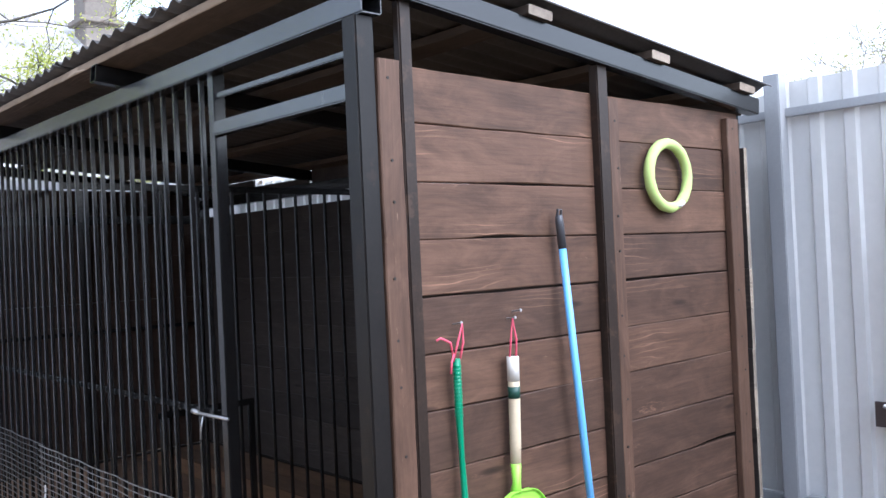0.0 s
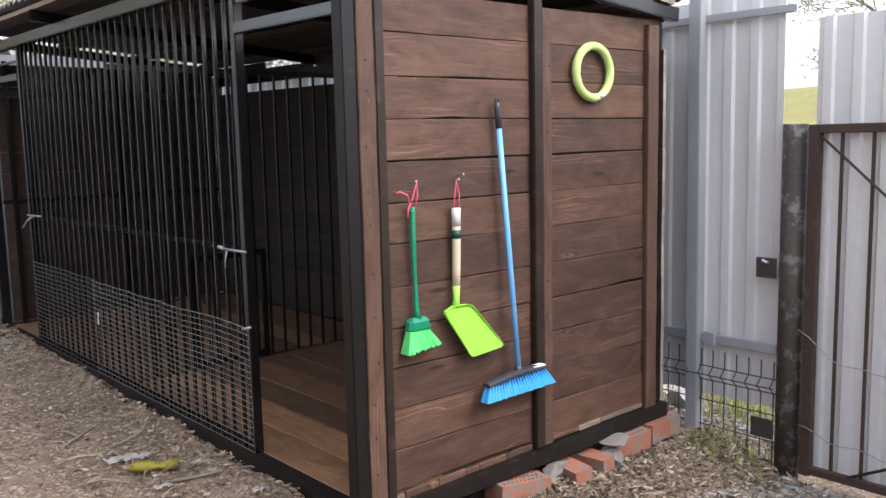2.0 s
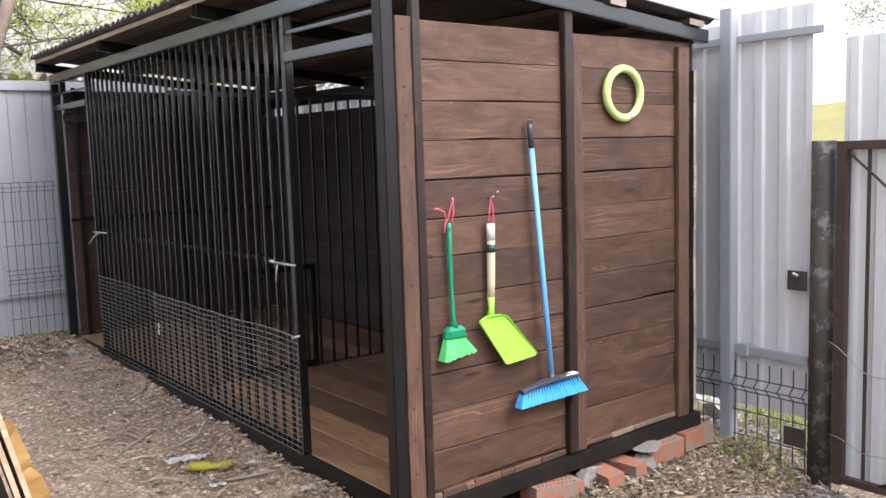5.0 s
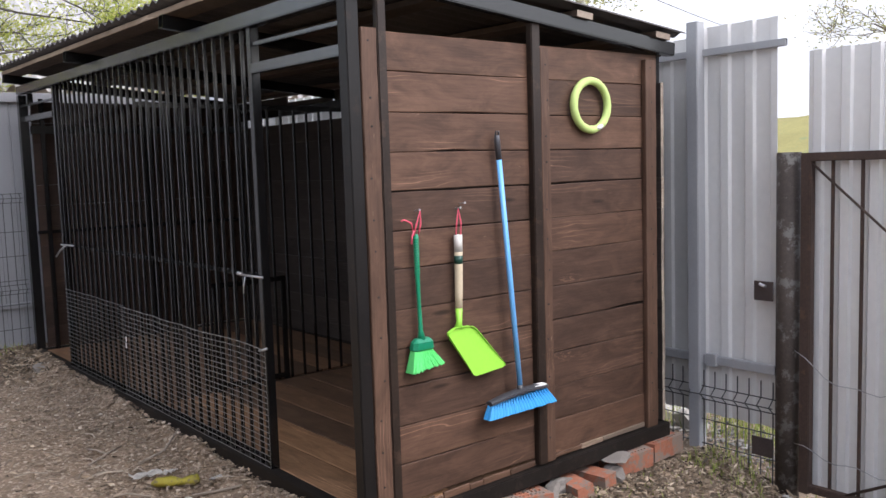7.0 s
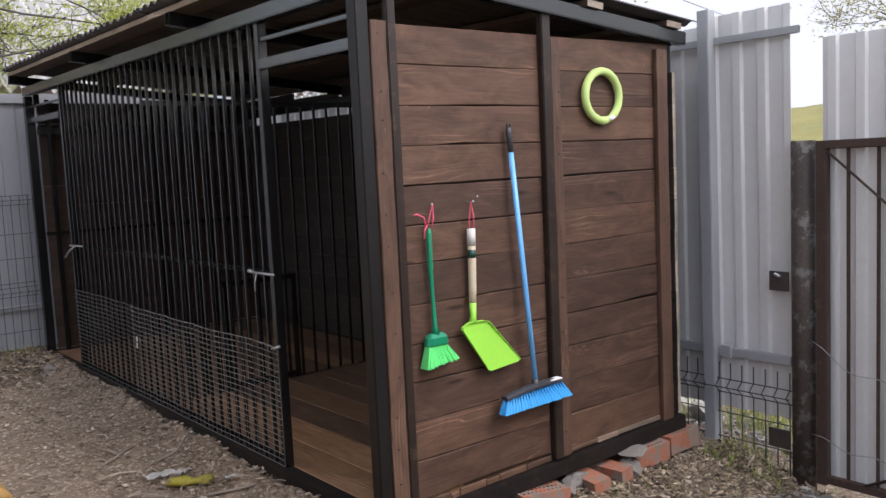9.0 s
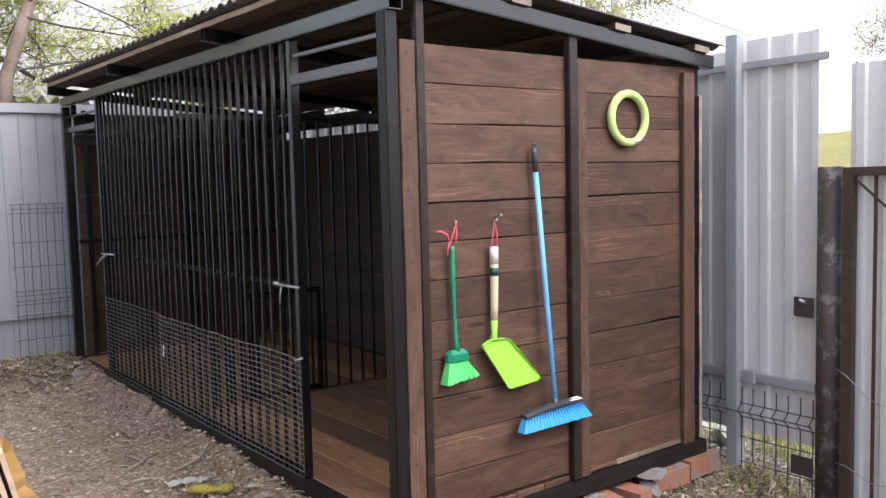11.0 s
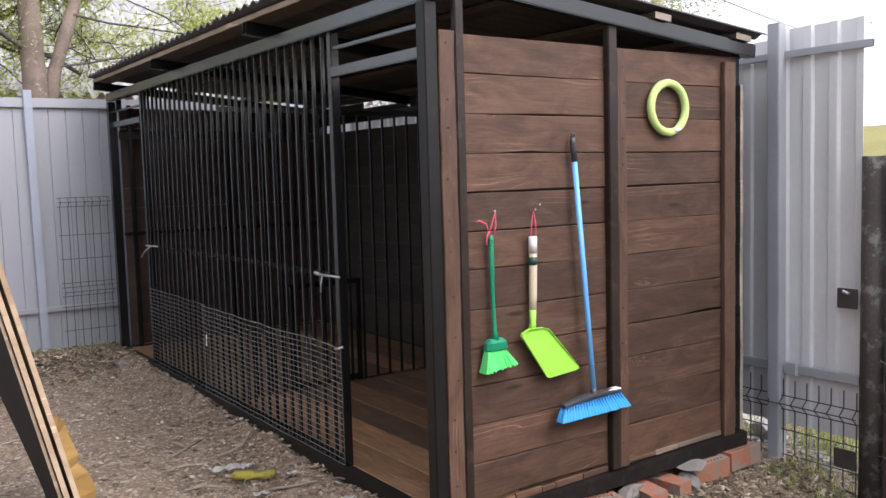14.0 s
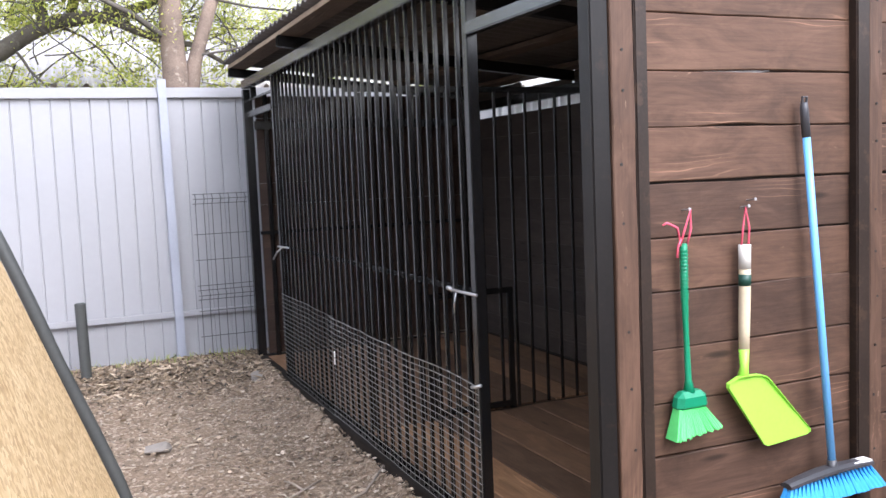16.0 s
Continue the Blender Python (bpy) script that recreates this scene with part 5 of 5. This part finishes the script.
for k in range(44):
    px = -2.1 + 2.4 * k / 43
    LIMB_TWIGS.append(((px, 6.0 + twig_rnd.uniform(-0.3, 0.5), 2.72 + twig_rnd.uniform(-0.25, 0.25)), (twig_rnd.uniform(-1, 1), twig_rnd.uniform(-0.4, 0.4), twig_rnd.uniform(-0.7, 0.8)), twig_rnd.uniform(0.4, 0.8), 0.007, 2))
# big dark limb of a neighbour tree reaching in over the fence
tree("tree", (-3.6, 6.2, 0), "old tree with a heavy dark limb reaching over the fence", [
    ([((-3.6, 6.1, -0.1), 0.24), ((-3.3, 6.1, 1.6), 0.18), ((-2.5, 6.05, 2.3), 0.12), ((-1.64, 6.0, 2.58), 0.075), ((-1.42, 6.02, 2.73), 0.066), ((-1.21, 6.0, 2.83), 0.058), ((-0.94, 5.98, 2.875), 0.054), ((-0.79, 6.0, 2.86), 0.045), ((-0.64, 6.0, 2.79), 0.034), ((-0.44, 6.0, 2.71), 0.030), ((-0.14, 5.98, 2.66), 0.024), ((0.12, 5.95, 2.50), 0.016)],
     [*LIMB_TWIGS, ((-0.80, 6.0, 2.86), (0.1, 0, 1), 1.0, 0.055, 3), ((-0.74, 6.0, 2.90), (0.7, 0.2, 0.5), 1.2, 0.045, 3), ((-1.3, 6.0, 2.80), (-0.1, 0.1, 1), 1.3, 0.05, 3), ((-1.55, 6, 2.62), (0.2, -0.1, -0.8), 0.5, 0.014, 2), ((-1.2, 6.0, 2.80), (0.7, 0, -0.5), 0.8, 0.012, 3), ((-2.0, 6, 2.5), (0.2, -0.2, 1), 1.5, 0.06, 3), ((-2.4, 6.05, 2.3), (-0.6, 0.1, 0.9), 1.6, 0.08, 3), ((-1.1, 6.2, 2.9), (0.1, 0.8, 0.9), 1.5, 0.05, 3)]),
], 19, 3, M_LEAF, 32000, 0.018, M_BARKDARK, leaf_drop=0.07, leaf_top=3.6)
tree("tree", (8.0, 7.3, 0), "leafing tree behind the kennel", [
    ([((8.0, 7.3, -0.1), 0.18), ((8.0, 7.3, 2.0), 0.14), ((7.9, 7.3, 4.3), 0.08)],
     [((8.0, 7.3, 3.2), (0.6, -0.5, 0.5), 1.1, 0.05, 3), ((8.0, 7.3, 3.3), (-0.6, 0.5, 0.4), 1.2, 0.05, 3), ((7.9, 7.3, 4.2), (0.1, -0.2, 1), 1.5, 0.05, 3), ((8.0, 7.3, 3.6), (-0.4, -0.4, 0.6), 1.3, 0.05, 3), ((7.95, 7.3, 3.9), (0.4, 0.4, 0.7), 1.3, 0.05, 3), ((7.95, 7.3, 4.0), (-0.7, 0.6, 0.9), 1.4, 0.05, 3)]),
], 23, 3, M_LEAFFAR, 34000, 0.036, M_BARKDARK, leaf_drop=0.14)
def hillside():
    """Gentle far slope of spring grass and scrub beyond the fence."""
    verts, faces = [], []
    nx, ny = 26, 90
    for j in range(ny + 1):
        y = -70 + 170 * j / ny
        for i in range(nx + 1):
            f = i / nx
            x = 45 + 60 * f
            crest = 5.35 + 0.010 * (30 - y) + 0.5 * noise.noise(Vector((y * 0.06, 2.0, 0)))
            z = -0.3 + crest * math.sin(0.5 * math.pi * min(1.0, f * 1.9)) + 0.25 * noise.noise(Vector((x * 0.3, y * 0.3, 1))) * min(1.0, f * 4)
            verts.append((x, y, z if f < 0.6 else z - (f - 0.6) * 9))
    for j in range(ny):
        for i in range(nx):
            k = j * (nx + 1) + i
            faces.append((k, k + 1, k + nx + 2, k + nx + 1))
    ob = adopt(new("hillside", mesh_np("hillside", verts, faces, M_HILL, True)), None)
    tagged(ob, "far hazy olive-yellow grassy hillside beyond the fence", "hill", kind="structure")


M_HILL = paint("far_spring_grass", (0.27, 0.245, 0.10), 0.95, 0, 0.25, (0.22, 0.235, 0.11), 0.04, 0.5, 0.1, spec=0.1)
hillside()
for x, y, h, s in ((22.0, 7.0, 6.2, 34), (26.0, 6.2, 7.2, 35)):
    tree("tree", (x, y, 0), "distant half-leafed tree beyond the fence", [
        ([((x, y, -0.1), 0.2), ((x, y, h * 0.4), 0.14), ((x + 0.1, y, h * 0.8), 0.05)],
         [((x, y, h * 0.3), (0.5, 0.7, 0.6), h * 0.3, 0.06, 3), ((x, y, h * 0.35), (-0.3, -0.8, 0.6), h * 0.3, 0.06, 3), ((x, y, h * 0.55), (0.3, -0.5, 0.8), h * 0.25, 0.05, 3), ((x, y, h * 0.6), (-0.3, 0.6, 0.9), h * 0.25, 0.05, 3), ((x, y, h * 0.7), (0, 0, 1), h * 0.25, 0.04, 3)]),
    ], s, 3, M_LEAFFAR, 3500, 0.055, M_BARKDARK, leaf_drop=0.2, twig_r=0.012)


# ---- neighbour's house, pole and cables ----
def house():
    h = thing("house", Matrix.Translation((0.0, 12.0, 0)), "neighbour's house under a big weathered corrugated cement roof", "house")
    x0, x1, ye, ze, yr, zr = -4.6, 5.75, 7.6, 2.45, 12.0, 5.30
    bm = box(bmesh.new(), (x0 + 0.4, ye + 0.4, -0.1), (x1 - 0.4, 16.0, ze + 0.1))
    part("wall", bm, M_WALLPLASTER, h)
    up = Vector((0, yr - ye, zr - ze))
    n = Vector((0, -(zr - ze), yr - ye)).normalized()
    courses = 4
    for c in range(courses):
        bm = bmesh.new()
        pts = profile_points(x1 - x0, 0.15, 0.095, "wave")
        a = Vector((0, ye, ze)) + up * (c / courses) + n * 0.02
        b = Vector((0, ye, ze)) + up * (min(1.0, (c + 1.06) / courses)) + n * -0.005
        rows_ = []
        for off in (0, 0.007):
            lo = [bm.verts.new(a + Vector((x0 + d, 0, 0)) + n * (w + off)) for d, w in pts]
            hi = [bm.verts.new(b + Vector((x0 + d, 0, 0)) + n * (w + off)) for d, w in pts]
            for k in range(len(pts) - 1):
                bm.faces.new((lo[k], lo[k + 1], hi[k + 1], hi[k]))
            rows_.append(lo)
        for k in range(len(pts) - 1):
            bm.faces.new((rows_[0][k], rows_[1][k], rows_[1][k + 1], rows_[0][k + 1]))
        part("roof_course", bm, M_SLATE, h, smooth=True)
    bm = bmesh.new()
    vs = [bm.verts.new(p) for p in ((x0, yr, zr - 0.03), (x1, yr, zr - 0.03), (x1, 16.4, ze), (x0, 16.4, ze))]
    bm.faces.new(vs)
    bmesh.ops.solidify(bm, geom=bm.faces[:], thickness=0.03)
    part("roof_back", bm, M_SLATE, h)
    rod("ridge", [(x0, yr, zr + 0.03), (x1, yr, zr + 0.03)], 0.09, M_SLATE, h, sides=10)
    for x in (x0 + 0.45, x1 - 0.45):
        bm = bmesh.new()
        vs = [bm.verts.new(p) for p in ((x, ye + 0.4, ze + 0.05), (x, 16.0, ze + 0.05), (x, yr, zr - 0.1))]
        bm.faces.new(vs)
        bmesh.ops.solidify(bm, geom=bm.faces[:], thickness=0.1)
        part("gable", bm, M_WALLPLASTER, h)
    cx, cy = 3.62, 11.2
    bm = box(bmesh.new(), (cx - 0.24, cy - 0.22, 4.2), (cx + 0.24, cy + 0.22, 5.62), 0.015)
    ch = part("chimney", bm, M_PLASTER, h, "stained plastered brick chimney")
    part("chimney_cap", box(bmesh.new(), (cx - 0.31, cy - 0.29, 5.10), (cx + 0.31, cy + 0.29, 5.18), 0.01), M_PLASTER, ch)


house()


def utility_pole():
    p = thing("utility_pole", Matrix.Translation((11.3, 9.3, 0)), "pale concrete utility pole with a leaning strut", "pole")
    bm = bmesh.new()
    sweep(bm, [(11.1, 9.45, -0.2), (11.15, 9.42, 8.0)], [0.17, 0.11], 8)
    part("mast", bm, M_POLE, p)
    bm = sweep(bmesh.new(), [(11.9, 8.9, -0.2), (11.35, 9.28, 7.4)], [0.16, 0.10], 8)
    part("strut", bm, M_POLE, p)
    c = thing("overhead_cable", Matrix.Translation((15, 10, 5)), "thin black overhead cable", "cable")
    pts = []
    for i in range(15):
        f = i / 14
        pts.append((11.3 + 23 * f, 9.3 + 9.2 * f, 5.40 + 1.12 * f - 0.5 * f * (1 - f)))
    rod("cable_span", pts, 0.012, M_DARKPLASTIC, c, sides=5)
    c = thing("overhead_cable", Matrix.Translation((5, 11, 5)), "thin black overhead cable", "cable")
    rod("cable_span", [(11.2, 9.4, 6.6), (7.0, 10.2, 6.0), (3.5, 10.8, 5.62), (-3, 11.5, 5.5), (-12, 12.5, 6)], 0.012, M_DARKPLASTIC, c, sides=5)


utility_pole()


# ---- unseen fence added behind and beside the camera: closes the yard, cuts low skylight ----
def unseen_fence():
    f = thing("fence", Matrix.Translation((-4.6, -3, 0)), "unseen plain fence added to close the yard and cut skylight", "fence", kind="structure")
    part("fence_run", box(bmesh.new(), (-4.66, -7.0, -0.15), (-4.60, 4.7, 2.05)), M_OLDWOODPLAIN, f)
    part("fence_run", box(bmesh.new(), (-4.60, -7.06, -0.15), (2.1, -7.0, 2.05)), M_OLDWOODPLAIN, f)
    part("fence_run", box(bmesh.new(), (2.1, -7.0, -0.15), (2.16, -2.65, 2.0)), M_OLDWOODPLAIN, f)


unseen_fence()


# ---- litter, gravel and grass ----
def in_yard(x, y):
    if 0.0 < x < 1.85 and -0.01 < y < 4.6:
        return False
    return y < 4.68 and x < 2.07


def scatter_litter(n, seed):
    rng = np.random.default_rng(seed)
    verts, faces = [], []
    made = 0
    while made < n:
        q = rng.random()
        if q < 0.30:
            x, y, k = rng.uniform(-2.0, 0.1), 4.72 - abs(rng.normal(0, 0.40)), 1.7
        elif q < 0.66:
            x, y, k = rng.uniform(-0.25, 2.1), -0.05 - abs(rng.normal(0, 0.6)), 1.25
        else:
            x, y, k = rng.uniform(-2.2, 0.05), rng.uniform(-1.2, 4.4), 1.0
        if not in_yard(x, y) or (k == 1.0 and noise.noise(Vector((x * 1.9, y * 1.9, 3.0))) * 1.4 + 0.55 < rng.random()):
            continue
        made += 1
        z = ground_z(x, y) + 0.012 + rng.uniform(0, 0.014)
        s = min(0.013, 0.0024 + rng.exponential(0.0027)) * k
        a = rng.uniform(0, 2 * math.pi)
        u = np.array([math.cos(a), math.sin(a), rng.normal(0, 0.3)]) * s * rng.uniform(0.9, 2.6)
        w = np.array([-math.sin(a), math.cos(a), rng.normal(0, 0.4)]) * s * rng.uniform(0.35, 0.85)
        c = np.array([x, y, z])
        i = len(verts)
        curl = np.array([0, 0, s * rng.uniform(-0.3, 0.7)])
        verts += [c - u, c - u * 0.3 + w, c + u * 0.6 + w * rng.uniform(0.4, 1.0), c + u, c + u * 0.2 - w, c - u * 0.5 - w * rng.uniform(0.3, 1.0), c + curl]
        faces += [(i + p, i + (p + 1) % 6, i + 6) for p in range(6)]
    ob = adopt(new("leaf_litter", mesh_np("leaf_litter", verts, faces, M_LITTER)), None)
    tagged(ob, "dry leaves, chips and straw strewn over the soil", "litter", kind="stuff")


def scatter_stones(name, n, seed, material, label, category, least, spread, most, shares=(0, 0), bare=False, place=None):
    """Angular lumps; shares: along the front rail, before the end wall, rest of the yard; or where place() puts them."""
    rng = np.random.default_rng(seed)
    base = np.array([(1, 0, 0), (-1, 0, 0), (0, 1, 0), (0, -1, 0), (0, 0, 1), (0, 0, -1), (0.6, 0.6, 0.6), (-0.6, 0.6, 0.6), (-0.6, -0.6, 0.6), (0.6, -0.6, 0.6)])
    tri = [(4, 6, 7), (4, 7, 8), (4, 8, 9), (4, 9, 6), (6, 2, 7), (7, 1, 8), (8, 3, 9), (9, 0, 6), (6, 0, 2), (7, 2, 1), (8, 1, 3), (9, 3, 0)]
    verts, faces = [], []
    made = 0
    while made < n:
        q = rng.random()
        if place:
            x, y = place(rng)
        elif q < shares[0]:
            x, y = -abs(rng.normal(0, 0.30)) - 0.03, rng.uniform(-0.3, 4.3)
        elif q < shares[0] + shares[1]:
            x, y = rng.uniform(-0.2, 2.1), -abs(rng.normal(0, 0.6)) - 0.02
        else:
            x, y = rng.uniform(-2.2, 0.2), rng.uniform(-1.2, 4.6)
        if not (place or in_yard(x, y)) or (bare and -0.9 < x < -0.25 and noise.noise(Vector((x * 2.3, y * 2.3, 9.0))) * 1.6 + 0.4 < rng.random()):
            continue
        made += 1
        s = min(most, least + rng.exponential(spread))
        k = len(verts)
        p = base * (1 + rng.normal(0, 0.22, (10, 3))) * s * np.array([1.3, 0.9, 0.65])
        a = rng.uniform(0, 6.28)
        rot = np.array([[math.cos(a), -math.sin(a), 0], [math.sin(a), math.cos(a), 0], [0, 0, 1]])
        p = p @ rot.T + np.array([x, y, ground_z(x, y) + 0.006 + s * 0.25])
        verts += [tuple(v) for v in p]
        faces += [tuple(k + i for i in f) for f in tri]
    ob = adopt(new(name, mesh_np(name, verts, faces, material)), None)
    tagged(ob, label, category, kind="stuff")


def scatter_grass(n, seed):
    rng = np.random.default_rng(seed)
    verts, faces = [], []
    for i in range(n):
        q = rng.random()
        if q < 0.55:
            x, y, h = 2.2 + abs(rng.normal(0, 0.9)), rng.uniform(-0.6, 0.5), rng.uniform(0.08, 0.24)
        elif q < 0.72:
            x, y, h = rng.uniform(-2.0, -0.1), 4.70 - abs(rng.normal(0, 0.12)), rng.uniform(0.03, 0.09)
        elif q < 0.82:
            x, y, h = rng.uniform(1.75, 2.15), -0.1 - abs(rng.normal(0, 0.2)), rng.uniform(0.03, 0.08)
        else:
            x, y, h = rng.uniform(0.6, 1.8), -0.12 - abs(rng.normal(0, 0.25)), rng.uniform(0.015, 0.045)
        a = rng.uniform(0, 6.28)
        d = np.array([math.cos(a), math.sin(a), 0])
        w = np.array([-math.sin(a), math.cos(a), 0]) * 0.003
        b = np.array([x, y, ground_z(x, y) - 0.005])
        k = len(verts)
        mid = b + np.array([0, 0, h * 0.6]) + d * h * 0.15
        verts += [b - w, b + w, mid + w * 0.8, mid - w * 0.8, b + np.array([0, 0, h * 0.95]) + d * h * 0.5]
        faces += [(k, k + 1, k + 2, k + 3), (k + 3, k + 2, k + 4)]
    ob = adopt(new("grass", mesh_np("grass", verts, faces, M_GRASS)), None)
    tagged(ob, "fresh green grass along and behind the fences", "grass", kind="stuff")


def scatter_twigs(n, seed):
    rng = np.random.default_rng(seed)
    bm = bmesh.new()
    for i in range(n):
        if i % 3 == 0:
            x, y = rng.uniform(-1.9, 0.0), 4.6 - abs(rng.normal(0, 0.3))
        else:
            x, y = rng.uniform(-1.9, 0.0), rng.uniform(-0.8, 4.5)
        a, l = rng.uniform(0, 6.28), rng.uniform(0.02, 0.075)
        d = Vector((math.cos(a), math.sin(a), 0)) * l
        z = ground_z(x, y) + 0.018
        p = Vector((x, y, z))
        sweep(bm, [p - d, p + Vector((rng.normal(0, 0.006), rng.normal(0, 0.006), 0.008)), p + d], rng.uniform(0.0015, 0.004), 4, False)
    tagged(part("twigs", bm, M_TWIG, None), "small dry twigs strewn over the soil", "twigs", kind="stuff")


scatter_litter(32000, 5)
scatter_stones("gravel", 4500, 6, M_GRAVEL, "loose stones along the kennel", "gravel", 0.0020, 0.0028, 0.014, (0.45, 0.25), True)
scatter_stones("soil_clods", 12000, 9, M_CLOD, "crumbled clods of dry grey-brown soil", "soil", 0.0022, 0.0030, 0.018, (0.55, 0.12), False)


def before_gate(rng):
    """Crushed stone lies before the gate and thins out towards the kennel; a little shows under the fence."""
    if rng.random() < 0.06:
        return rng.uniform(2.12, 2.55), rng.uniform(-0.42, 0.35)
    return 2.06 - min(1.3, abs(rng.normal(0, 0.55))), -0.52 - abs(rng.normal(0.15, 0.75))


scatter_stones("crushed_stone", 9000, 11, M_CRUSHED, "grey crushed stone spread before the gate", "gravel", 0.005, 0.0045, 0.022, place=before_gate)
scatter_grass(2000, 7)
scatter_twigs(300, 8)
